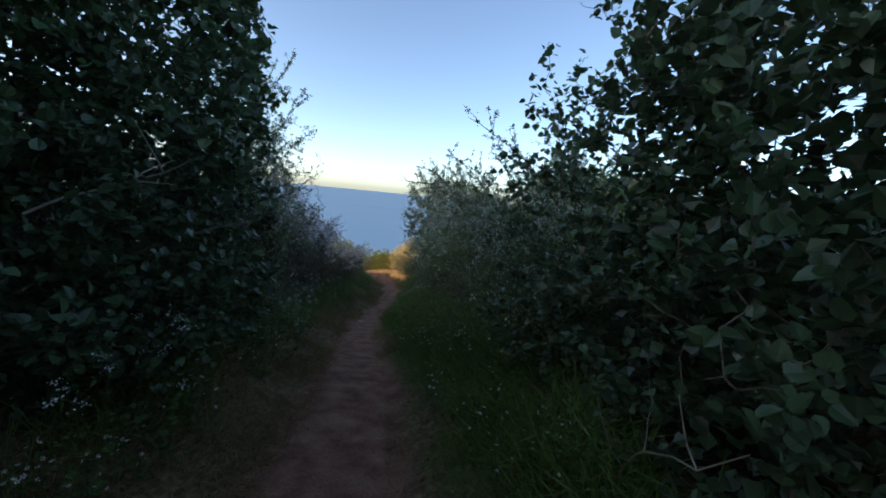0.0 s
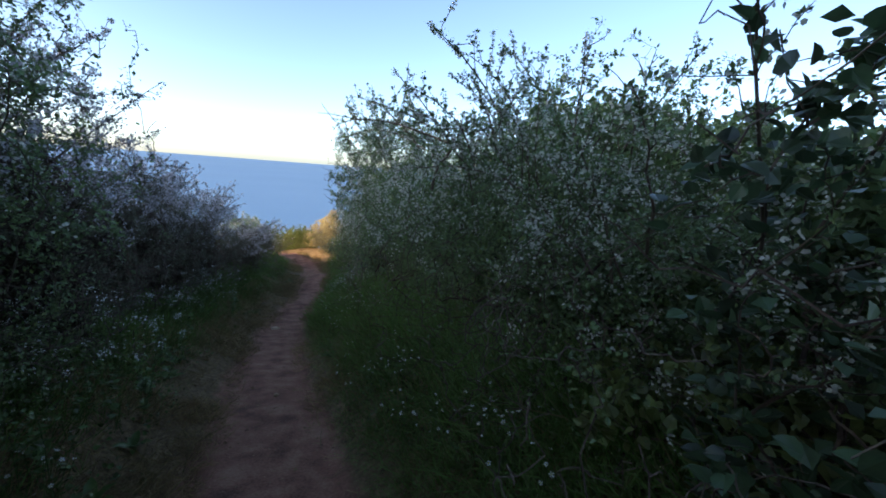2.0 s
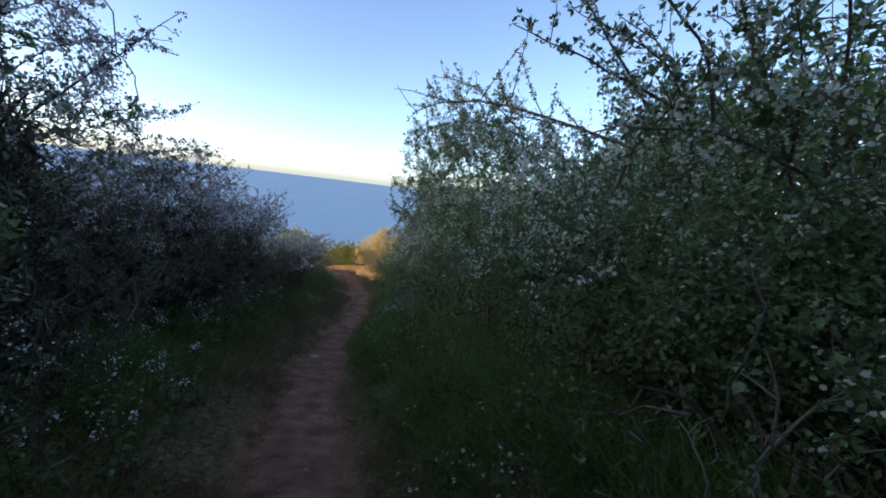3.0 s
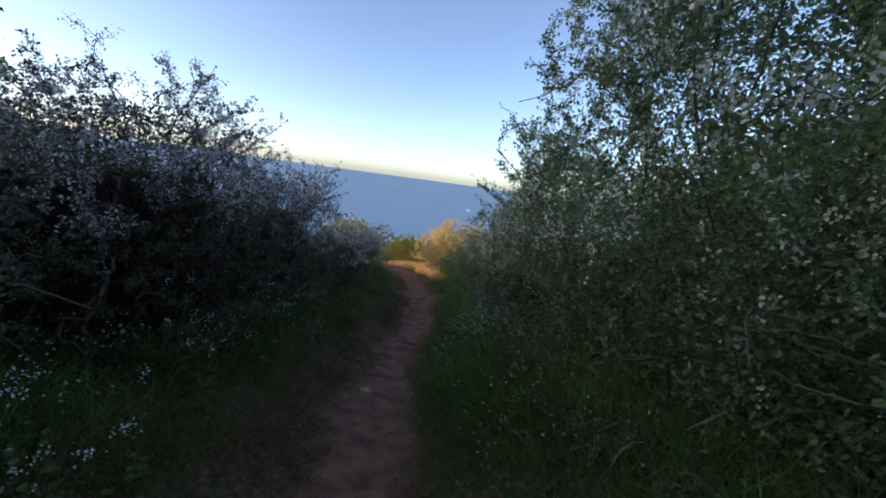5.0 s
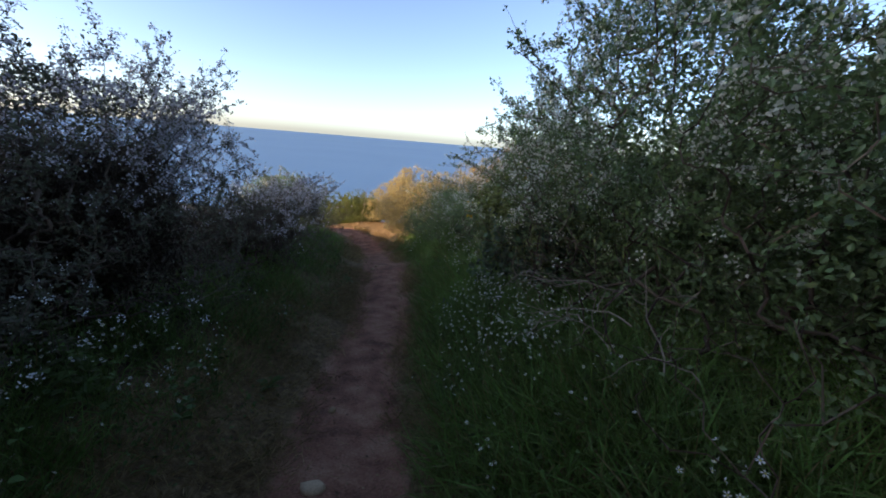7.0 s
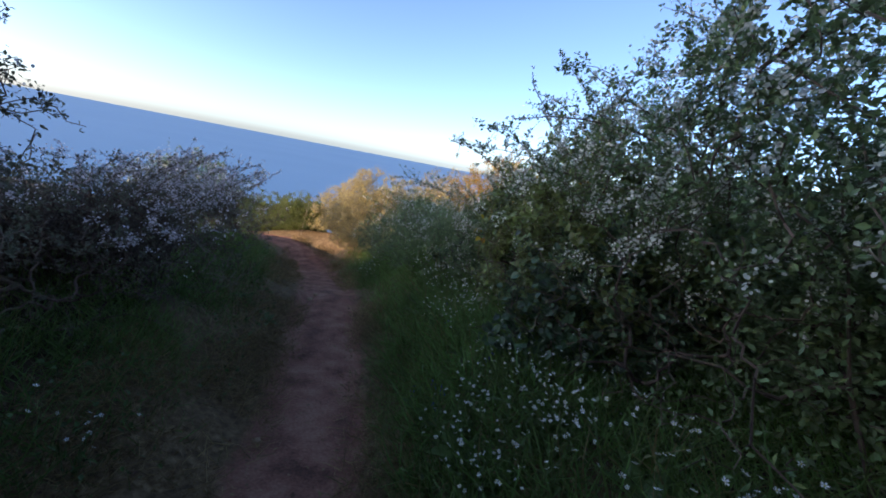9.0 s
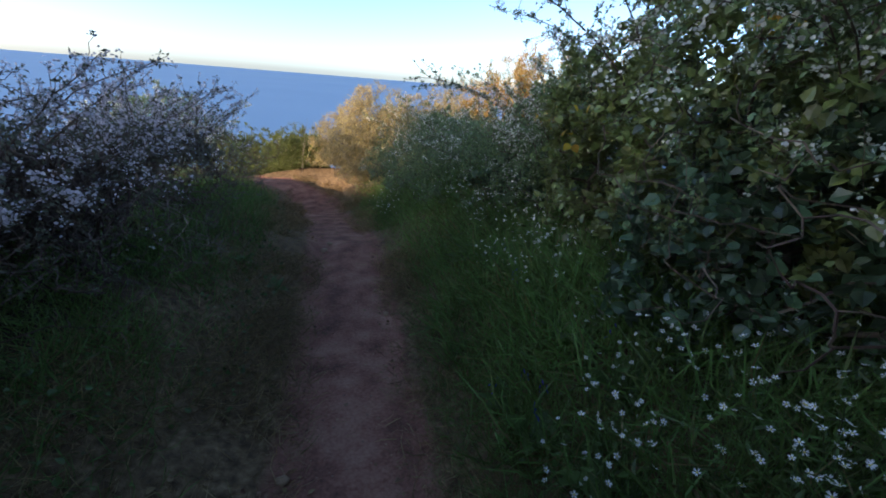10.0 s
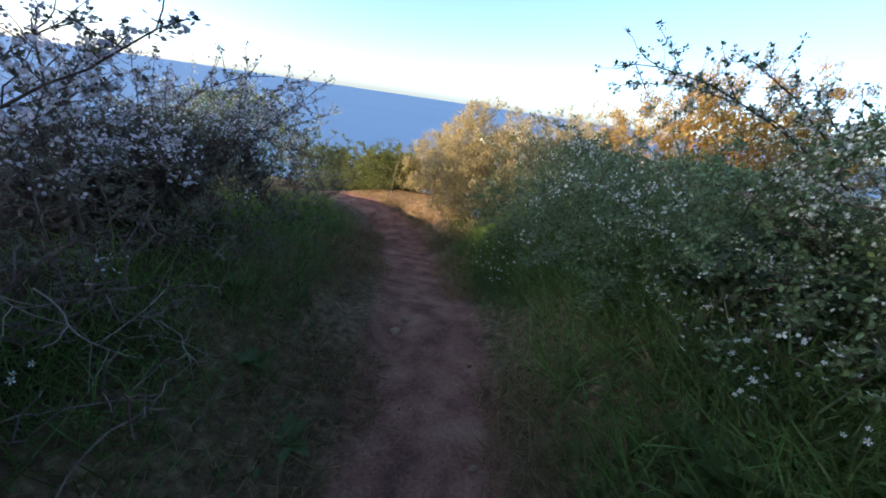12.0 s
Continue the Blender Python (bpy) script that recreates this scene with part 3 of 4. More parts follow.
        if keep_clear(e[None], .58)[0] and keep_clear(s[None], .7)[0]:
            go.append((s, e, g.uniform(.0035, .0065)))
    if go:
        dark = kind == "blackthorn"
        add_sprays(ob, o, go, seed, mat, M_SLOE if dark else M_BLOSSOM, .75 if dark else .48, .018 if dark else .020, .6 if dark else .8)
    tagged(ob, label, category, group)
    return ob


HAZ = ("broad_leaved_shrub", "shrub", "dark green shrub with broad rounded leaves beside the path", "hazel")
HAW = ("hawthorn_bush", "bush", "grey-green hawthorn bush with small leaves and white blossom", "hawthorn")
BLA = ("blackthorn_bush", "bush", "dark twiggy blackthorn bush with greyish blossom on its upper twigs", "blackthorn")
BRA = ("bramble_bush", "bush", "tangled green bramble with lobed leaves and arching stems", "bramble")
GOR = ("gorse_bush", "bush", "spiny golden gorse bush lit by low sun", "gorse")
EVE = ("evergreen_bush", "bush", "low dense dark green bush at the bend of the path", "evergreen")
RIGHT, LEFT = "hedge along the seaward side", "hedge along the landward side"

# near hedge, one side
shrub(*HAZ, 1.68, 1.40, 1.22, 1.2, 3.35, 11, 700, 10500, .052, group=RIGHT, core=4.6)
shrub(*HAZ, 1.75, -.9, 1.30, 1.3, 3.3, 12, 300, 4500, .058, group=RIGHT)
shrub(*HAW, .95, 4.5, 1.45, 1.4, 1.46, 13, 900, 46000, .032, 22000, .36, group=RIGHT, lean=-0.2, core=3.4, sprays=14, runs=(
    ((.50, 5.2, 1.30), (-.72, 6.5, 1.52), .011), ((.1, 5.8, 1.35), (-.55, 6.4, 1.85), .008), ((.3, 5.4, 1.2), (-.72, 6.7, 1.30), .006), ((.0, 4.35, 1.05), (.36, 4.3, 1.45), .009), ((.34, 4.3, 1.35), (.20, 4.25, 1.66), .008), ((.34, 4.35, 1.35), (.52, 4.3, 1.70), .009),
    ((.24, 4.3, 1.2), (-.20, 4.2, 1.58), .006), ((.22, 4.4, 1.3), (-.35, 4.5, 1.50), .006), ((.5, 4.2, 1.1), (-.25, 4.1, 1.14), .007), ((.9, 4.4, 1.1), (.75, 4.2, 1.92), .009), ((1.0, 4.3, 1.1), (1.35, 4.0, 1.95), .009), ((.75, 4.5, 1.1), (-.08, 4.2, 1.82), .008),
    ((1.1, 4.6, 1.1), (.45, 4.6, 2.0), .008), ((.6, 4.3, 1.0), (.1, 4.0, 1.70), .007), ((1.2, 4.2, 1.1), (.9, 3.8, 1.8), .008), ((.3, 4.5, 1.1), (-.22, 4.5, 1.72), .007), ((.8, 5.0, 1.1), (.2, 5.0, 1.85), .008)))
shrub(*HAW, 2.2, 3.3, 1.3, 1.4, 1.7, 14, 400, 9000, .050, 2500, .2, group=RIGHT, skirt=0)
shrub(*HAW, .42, 7.2, 1.45, 1.5, 1.80, 15, 900, 64000, .029, 22000, .0, group=RIGHT, lean=-0.45, core=9, sprays=30, skirt=1.05)
shrub(*HAW, 2.0, 6.0, 1.3, 1.5, 2.4, 16, 400, 11000, .044, 2500, .2, group=RIGHT, skirt=0)
shrub(*HAW, .40, 9.5, 1.22, 1.25, 1.15, 17, 800, 42000, .029, 15000, .15, group=RIGHT, lean=-0.35, core=7.5, sprays=26, skirt=1.2)
shrub(*HAW, .80, 10.9, 1.45, 1.05, .42, 18, 800, 24000, .026, 12000, .6, group=RIGHT, lean=-0.7, sprays=12, runs=(
    ((.35, 10.7, -.25), (-.98, 10.6, .02), .009), ((.1, 10.6, -.12), (-.75, 10.5, .12), .006), ((.25, 10.6, -.35), (-.20, 10.5, .10), .010), ((.2, 10.6, -.5), (-.55, 10.7, -.08), .007)))
shrub(*HAW, 2.1, 8.9, 1.3, 1.5, 2.0, 19, 400, 11000, .044, 2000, .2, group=RIGHT, skirt=0)
bramble = shrub(*BRA, .40, 11.8, 1.0, 1.15, .16, 20, 800, 20000, .048, group=RIGHT, low=.1, runs=(
    ((-.2, 12.0, -.5), (-1.02, 11.9, -.12), .006), ((.0, 12.2, -.3), (-.6, 12.0, .12), .006), ((.1, 12.6, -.3), (-.76, 13.0, .0), .005), ((.1, 12.0, -.2), (-.3, 11.9, .30), .005)))
shrub(*HAZ, .12, 11.1, .82, .5, -.52, 40, 200, 2100, .052, group=RIGHT, low=.05, core=1)
shrub(*HAW, -.18, 13.9, 1.15, 1.2, -.84, 21, 900, 27000, .032, 2600, .25, group=RIGHT, low=.1, skirt=.3, sprays=12, runs=(
    ((-.10, 13.4, -.86), (-1.24, 13.4, -.50), .006), ((-.2, 13.4, -.75), (-.84, 13.4, -.40), .005), ((-.3, 13.5, -.70), (-1.22, 13.5, -.58), .004), ((0, 13.4, -.7), (-.41, 13.4, -.45), .005), ((.1, 13.4, -.65), (-.2, 13.3, -.28), .005)))
shrub(*HAW, .25, 12.85, .95, .75, -.28, 48, 450, 18000, .029, 4000, .2, group=RIGHT, low=.1, skirt=.4, sprays=10)
shrub(*HAW, -.42, 15.7, 1.15, 1.25, -.95, 22, 800, 24000, .032, 2600, .25, group=RIGHT, low=.1, skirt=.3, sprays=8)
shrub(*HAW, 2.2, 12.6, 1.2, 1.4, .05, 23, 300, 13000, .042, 2000, .2, group=RIGHT, skirt=0)
shrub(*GOR, -1.30, 17.6, 1.0, .95, -.80, 45, 600, 34000, .06, group="gorse by the bend", low=.05)
shrub(*GOR, -.20, 18.2, 1.35, 1.1, -.90, 24, 700, 36000, .06, group="gorse by the bend", low=.05)
shrub(*GOR, -1.7, 19.7, 1.1, .8, -1.35, 29, 400, 24000, .06, group="gorse by the bend", low=.05)
shrub("gorse_bush", "bush", "rounded gorse bush covered in deep yellow flowers", "golden", 2.2, 17.3, 2.1, 1.5, .10, 25, 800, 46000, .07, group="gorse by the bend", low=.05)
shrub(*GOR, .9, 19.8, 1.4, 1.2, -.6, 26, 400, 20000, .07, group="gorse by the bend", low=.05)
shrub(*EVE, -3.0, 20.3, 1.0, .9, -1.85, 27, 600, 18000, .04, low=.05, core=4)
shrub(*EVE, -3.75, 21.2, .9, .8, -2.1, 44, 500, 15000, .04, low=.05, core=4)
shrub(*EVE, -5.2, 22.0, 1.5, .9, -2.1, 28, 600, 18000, .04, low=.05, core=4)

shrub(*HAZ, 1.18, 2.5, .95, .7, 2.65, 42, 420, 3600, .050, group=RIGHT, core=1.0)
shrub(*HAW, .75, 3.25, .85, .8, 1.1, 46, 450, 11000, .028, 2000, .3, group=RIGHT, sprays=14, runs=(((.85, 2.75, 1.3), (.08, 2.75, 1.95), .007), ((.8, 3.0, .9), (.32, 2.8, 1.85), .006), ((.9, 3.0, 1.0), (.62, 2.7, 2.0), .006)))
shrub(*BRA, 1.2, 2.95, .65, .65, .60, 41, 400, 5000, .055, 600, group=RIGHT, low=.1)

shrub(*HAZ, .12, 13.3, .75, .6, -1.05, 43, 180, 1500, .068, group=RIGHT, low=.05, core=1.5)
for i, (x, y, top) in enumerate(((2.4, 4.8, 2.0), (2.1, 7.5, 2.3), (1.7, 10.2, 1.25), (3.4, 1.4, 2.8), (3.3, 3.6, 2.0),  (2.2, 10.4, .45), (2.0, 11.9, .3))):
    shrub(*HAW, x, y, 1.2, 1.1, top, 60 + i, 300, 7000, .044, 900, .2, group=RIGHT, skirt=0)

# near hedge, other side
shrub(*HAZ, -2.55, 2.45, 1.50, 1.25, 3.7, 31, 800, 18000, .062, group=LEFT, core=7.5)
shrub(*HAZ, -2.35, -.1, 1.30, 1.3, 3.6, 32, 500, 11000, .062, group=LEFT, core=7)
shrub("hawthorn_bush", "bush", "tall dark green hawthorn bush with few blossoms", "hawthorn", -2.47, 4.05, 1.12, .8, 2.6, 47, 600, 26000, .034, 4000, .2, group=LEFT, sprays=16, skirt=.4)
shrub(*BLA, -2.98, 4.75, 1.38, 1.45, 1.8, 33, 1400, 40000, .027, 36000, .45, group=LEFT, lean=0.15, sprays=34)
shrub(*BLA, -3.75, 7.8, 1.25, 1.4, .98, 34, 1400, 40000, .027, 36000, .45, group=LEFT, lean=0.2, sprays=34)
shrub(*BLA, -3.95, 10.0, 1.25, 1.3, .45, 35, 1400, 28000, .027, 26000, .5, group=LEFT, lean=0.35, sprays=28)
shrub(*BLA, -3.65, 12.1, 1.25, 1.2, -.72, 36, 1300, 18000, .026, 3600, .6, group=LEFT, core=1.6, sprays=20, runs=(
    ((-3.10, 12.9, -1.35), (-3.11, 12.9, -.64), .007), ((-3.07, 12.9, -.92), (-2.82, 12.9, -.70), .004), ((-3.06, 12.9, -.95), (-3.26, 12.9, -.76), .004), ((-3.05, 12.9, -1.1), (-2.80, 12.95, -.92), .004)))
shrub(*BLA, -3.75, 14.1, 1.20, 1.1, -.98, 37, 1200, 15000, .026, 3600, .6, group=LEFT, core=1.6, sprays=18, runs=(
    ((-3.73, 14.0, -1.4), (-2.86, 14.0, -.72), .007), ((-3.3, 14.1, -1.3), (-2.54, 14.0, -.72), .006), ((-3.2, 14.0, -1.2), (-3.10, 14.0, -.80), .005)))
shrub(*HAW, -4.55, 16.3, 1.20, 1.1, -.95, 38, 600, 20000, .030, 5000, .3, group=LEFT, sprays=10)
# taller shrubs behind, towards the sun-blocking rise, added to screen light and close gaps
for i, (x, y, r, top) in enumerate(((-4.9, -1.5, 1.7, 3.9), (-4.9, 1.6, 1.6, 3.5), (-5.0, 4.4, 1.4, 2.3), (-6.0, 7.8, 1.5, 1.3), (-5.2, 6.2, 1.3, 1.1), (-5.7, 9.8, 1.3, .25), (.2, -4.0, 1.6, 4.2), (-3.0, -4.6, 1.7, 4.4))):
    shrub(*HAW, x, y, r, r, top, 70 + i, 300, 7000, .068, 0, .1, group="taller shrubs up the slope", low=.15, skirt=0)


# a few yellowed leaves hang in the bramble
yg = np.random.default_rng(77)
for cx, cy, cz, n in ((-.70, 11.55, -.66, 6), (-.15, 11.3, -.25, 9), (.15, 11.6, -.2, 8)):
    yp = np.array([cx, cy, cz]) + yg.normal(size=(n, 3)) * np.array([.03, .04, .04]) - np.array(bramble.location)
    yd, yu = spread_dirs(yg, np.tile([-.5, -.3, -.6], (n, 1)), .6)
    part("yellow_leaf_spray", mesh_from("yellow_leaf_spray", *scatter(LEAF_BROAD, yp, yd, yu, .042), M_AUTUMN), bramble, "yellowed broad leaves", "stuff")


# ---------------------------------------------------------------- turf, flowers, small things
BLADE = (np.array([(0, .035, 0), (0, -.035, 0), (.5, .026, .13), (.5, -.026, .13), (.97, 0, -.10)]), np.array([(0, 1, 3), (0, 3, 2), (2, 3, 4)]))


def strewn(g, n, x0, x1, y0, y1):
    p = np.stack([g.uniform(x0, x1, n), g.uniform(y0, y1, n)], 1)
    return np.column_stack([p, ground_z(p[:, 0], p[:, 1])])


def off_path(p):
    return np.abs(p[:, 0] - path_x(p[:, 1])) - np.interp(p[:, 1], CY, WX)


def blades(g, p, length, lean, width=1.0):
    d = unit(np.column_stack([g.normal(size=(len(p), 2)) * lean, np.ones(len(p))]))
    up = unit(np.column_stack([g.normal(size=(len(p), 2)), np.zeros(len(p))]))
    sv = BLADE[0] * np.array([1, width, 1])
    return scatter((sv, BLADE[1]), p, d, up, length)


def build_grass():
    g = np.random.default_rng(101)
    p = strewn(g, 300000, -3.9, .9, .2, 17.8)
    e = off_path(p)
    tuft = hash_noise(p[:, 0] * 4, p[:, 1] * 4, 21) * .5 + hash_noise(p[:, 0] * 1.3, p[:, 1] * 1.3, 22) * .5
    left = p[:, 0] < path_x(p[:, 1])
    edge = np.where(left, .80, .15)
    keep = g.random(len(p)) < smooth((e - edge * .35) / edge) * np.clip(np.where(left, .5, .95) + .9 * tuft, .15, 1) * np.where(e > 1.3, .45, 1)
    p, e, tuft, left = p[keep], e[keep], tuft[keep], left[keep]
    ln = (.07 + np.where(left, .18, .25) * smooth(e / .8)) * g.uniform(.5, 1.25, len(p)) * (1 + .35 * tuft)
    v, f = blades(g, p, ln, np.where(left, .7, .95)[:, None], .32)
    n = 420
    y = g.uniform(8.2, 13.4, n)
    x = path_x(y) + np.interp(y, CY, WX) + g.uniform(.28, 1.25, n)
    root = np.repeat(np.column_stack([x, y, ground_z(x, y) - .01]), 9, 0) + g.normal(size=(n * 9, 3)) * np.array([.018, .018, 0])
    v, f = join((v, f), blades(g, root, g.uniform(.24, .46, len(root)), .8, .34))
    tagged(new("grass", mesh_from("grass", v, f, M_GRASS)), "long green grass growing on the banks", "grass", kind="stuff")
    p = strewn(g, 290000, -3.2, .2, .2, 19.5)
    e = off_path(p)
    left = p[:, 0] < path_x(p[:, 1])
    patch = hash_noise(p[:, 0] * 2.2, p[:, 1] * 1.8, 31) + .5 * hash_noise(p[:, 0] * 7, p[:, 1] * 7, 32)
    keep = (e > -.10 + .06 * patch) & (e < np.where(left, .95, .28) + .15 * patch) & (g.random(len(p)) < np.clip(.5 + .9 * patch, .06, 1) * smooth((e + .12) / .2))
    p = p[keep]
    v, f = blades(g, p + np.array([0, 0, .004]), g.uniform(.04, .17, len(p)), 1.5, .45)
    p = strewn(g, 9000, -3.2, .2, .5, 18)
    e = off_path(p)
    p = p[(e < .1) & (g.random(len(p)) < .35 + .65 * smooth((e + .25) / .3))] + np.array([0, 0, .012])
    v, f = join((v, f), blades(g, p, g.uniform(.03, .10, len(p)), 30, .45))
    tagged(new("dry_grass", mesh_from("dry_grass", v, f, M_DRY)), "short straw-coloured dry grass edging the path", "dry grass", kind="stuff")
    p = strewn(g, 40000, -3.6, .6, .3, 18)
    e = off_path(p)
    clump = hash_noise(p[:, 0] * 3, p[:, 1] * 3, 41)
    keep = (e > .3) & (e < 1.6) & (g.random(len(p)) < np.clip(.25 + .8 * clump, .02, 1))
    p = p[keep] + np.column_stack([np.zeros((keep.sum(), 2)), g.uniform(.01, .13, keep.sum())])
    d, up = spread_dirs(g, unit(g.normal(size=p.shape)))
    v, f = scatter(LEAF_LOBED, p, d, up, g.uniform(.016, .038, len(p)))
    tagged(new("bank_herbs", mesh_from("bank_herbs", v, f, M_HERB)), "low leafy green herbs among the grass", "herbs", kind="stuff")


build_grass()


def flower_mesh(seed):
    g = np.random.default_rng(seed)
    v, f = STITCH
    v = v.copy()
    v[1:, 2] += g.normal(size=len(v) - 1) * .03
    heart_v = np.array([(0, 0, .10)] + [(math.cos(a) * .13, math.sin(a) * .13, .05) for a in a5])
    vv, ff = join((v, f), (heart_v, BLOSSOM[1]))
    me = mesh_from("flower", vv * .022, ff, M_PETAL)
    me.materials.append(M_YELLOW)
    idx = np.zeros(len(ff), np.int32)
    idx[len(f):] = 1
    me.polygons.foreach_set("material_index", idx)
    return me


FLOWERS = [flower_mesh(s) for s in range(3)]


def stitchwort(seed, count):
    g = np.random.default_rng(seed)
    ob = new("stitchwort_clump")
    ends = np.column_stack([g.normal(size=(count, 2)) * .07, g.uniform(.18, .38, count)])
    roots = ends * np.array([.35, .35, 0]) + np.array([0, 0, -.04])
    mid = (roots + ends) / 2 + g.normal(size=ends.shape) * .012
    r = np.full(count, .0012)
    part("stem_mass", mesh_from("stem_mass", *join(tubes(roots, mid, r, r, 3), tubes(mid, ends, r, r * .8, 3)), M_HERB), ob, "thin green stems", "stuff")
    k = count * 5
    pick = g.integers(0, count, k)
    s = g.random((k, 1))
    p = roots[pick] + (ends - roots)[pick] * s * .9
    d = unit(g.normal(size=p.shape) + np.array([0, 0, .5]))
    part("leaf_mass", mesh_from("leaf_mass", *scatter(LEAF_LONG, p, d, unit(g.normal(size=p.shape)), g.uniform(.025, .055, k)), M_HERB), ob, "narrow green leaves", "stuff")
    for i in range(count):
        fl = part("flower", FLOWERS[int(g.integers(0, 3))], ob)
        fl.location = ends[i]
        fl.rotation_euler = (g.normal() * .55, g.normal() * .55 - .0, g.uniform(0, 6.28))
        sc = g.uniform(.75, 1.2)
        fl.scale = (sc, sc, sc)
    tagged(ob, "white star-shaped stitchwort flowers on thin stems in grass", "wildflowers", "stitchwort on the banks")
    return ob


def plant_flowers():
    g = np.random.default_rng(202)
    models = [stitchwort(300 + i, c) for i, c in enumerate((5, 7, 9, 11, 13))]
    spots = []
    # stretches of bank: y from, y to, distance from the path's edge from, to, side, number
    for y0, y1, e0, e1, side, n in ((9.0, 10.9, .4, 1.3, 1, 62), (10.9, 13.2, .6, 1.35, 1, 44), (6.5, 9.6, .35, 1.0, 1, 20), (2.6, 5.6, .25, .75, 1, 14), (.9, 2.4, .3, .7, 1, 6), (12.9, 14.6, .7, 1.7, 1, 20), (13.4, 16, .25, .9, 1, 12),
                                    (5.5, 9.0, 1.0, 1.5, -1, 20), (7.2, 9.4, .7, 1.2, -1, 18), (1.2, 4.6, .5, .95, -1, 26), (4.0, 6.2, .6, 1.25, -1, 18), (9.0, 13.0, .6, 1.2, -1, 8)):
        for _ in range(n):
            y = g.uniform(y0, y1)
            x = float(path_x(y)) + side * (float(np.interp(y, CY, WX)) + g.uniform(e0, e1))
            spots.append((x, y))
    for i, (x, y) in enumerate(spots):
        m = pose(x, y, float(ground_z(x, y)), g.normal() * 8, g.normal() * 8, g.uniform(0, 360))
        if i < len(models):
            models[i].matrix_world = m
        else:
            copy_thing(models[int(g.integers(0, len(models)))], m)


plant_flowers()


def hedge_garlic(seed, stems):
    """Tall thin stems, each with a loose head of small white flowers."""
    g = np.random.default_rng(seed)
    ob = new("hedge_garlic")
    for _ in range(stems):
        tall = g.uniform(.5, .88)
        foot = np.array([*(g.normal(size=2) * .05), -.03])
        tip = foot + np.array([*(g.normal(size=2) * .09), tall])
        t = np.linspace(0, 1, 6)[:, None]
        line = foot + (tip - foot) * t + g.normal(size=3) * .03 * (4 * t * (1 - t))
        stem = part("stem", mesh_from("stem", *rod(line, .0022 * np.linspace(1, .6, 6), 4), M_HERB, True), ob)
        u = g.uniform(.2, .9, 9)
        p = foot + (tip - foot) * u[:, None]
        d = unit(np.column_stack([g.normal(size=(9, 2)), g.uniform(-.1, .5, 9)]))
        part("leaf_mass", mesh_from("leaf_mass", *scatter(LEAF_BROAD, p, d, np.tile([0, 0, 1.], (9, 1)), .062 * (1.15 - u)), M_HERB), stem, "toothed green leaves", "stuff")
        c = tip + g.normal(size=(17, 3)) * np.array([.018, .018, .014])
        n = unit(g.normal(size=c.shape) * .6 + np.array([0, 0, 1.]))
        part("flower_head", mesh_from("flower_head", *scatter(BLOSSOM, c, unit(np.cross(n, g.normal(size=c.shape))), n, g.uniform(.007, .011, 17)), M_PETAL), stem, "small white flower head", "stuff")
    tagged(ob, "tall green plant with small white flower heads on the bank", "wildflowers", "tall white flowers along the hedge")
    return ob


def plant_garlic():
    g = np.random.default_rng(808)
    models = [hedge_garlic(820 + i, n) for i, n in enumerate((3, 4, 5))]
    k = 0
    for y0, y1, n in ((1.3, 3.4, 6), (3.4, 6.4, 12), (6.8, 9.2, 7)):
        for _ in range(n):
            y = g.uniform(y0, y1)
            x = float(path_x(y)) - float(np.interp(y, CY, WX)) - g.uniform(.42, .95)
            m = pose(x, y, float(ground_z(x, y)), g.normal() * 4, g.normal() * 4, g.uniform(0, 360))
            if k < 3:
                models[k].matrix_world = m
            else:
                copy_thing(models[k % 3], m)
            k += 1


plant_garlic()


def dock(seed, n=8, size=.12):
    g = np.random.default_rng(seed)
    ob = new("dock_plant")
    for i in range(n):
        a = i * 2.4 + g.normal() * .3
        d = np.array([[math.cos(a), math.sin(a), g.uniform(.35, 1.1)]])
        v, f = scatter((LEAF_LONG[0] * np.array([1, 1.5, 1.3]), LEAF_LONG[1]), np.zeros((1, 3)), d, np.array([[0, 0, 1.]]), size * g.uniform(.7, 1.2))
        part("leaf", mesh_from("leaf", v, f, M_HERB, True), ob)
    tagged(ob, "low rosette of long green dock leaves on the bank", "plant", "dock plants")
    return ob


def bluebell(seed):
    g = np.random.default_rng(seed)
    ob = new("bluebell")
    a = np.array([(0, 0, -.03), (.01, 0, .12), (.03, 0, .20)])
    r = np.array([.0025, .002])
    part("stem", mesh_from("stem", *tubes(a[:2], a[1:], r, r * .7, 5), M_HERB), ob)
    p = np.array([(.03 + .004 * i, .012 * (-1) ** i, .20 - .018 * i) for i in range(5)])
    d = unit(np.column_stack([g.normal(size=(5, 2)) * .4, -np.ones(5)]))
    part("bell_spray", mesh_from("bell_spray", *join(scatter(LEAF_LONG, p, d, g.normal(size=(5, 3)), .026), scatter(LEAF_LONG, p, d, g.normal(size=(5, 3)), .026)), M_BLUE), ob, "violet-blue nodding bells", "stuff")
    tagged(ob, "single violet-blue bluebell among the grass", "wildflower", "bluebells")
    return ob


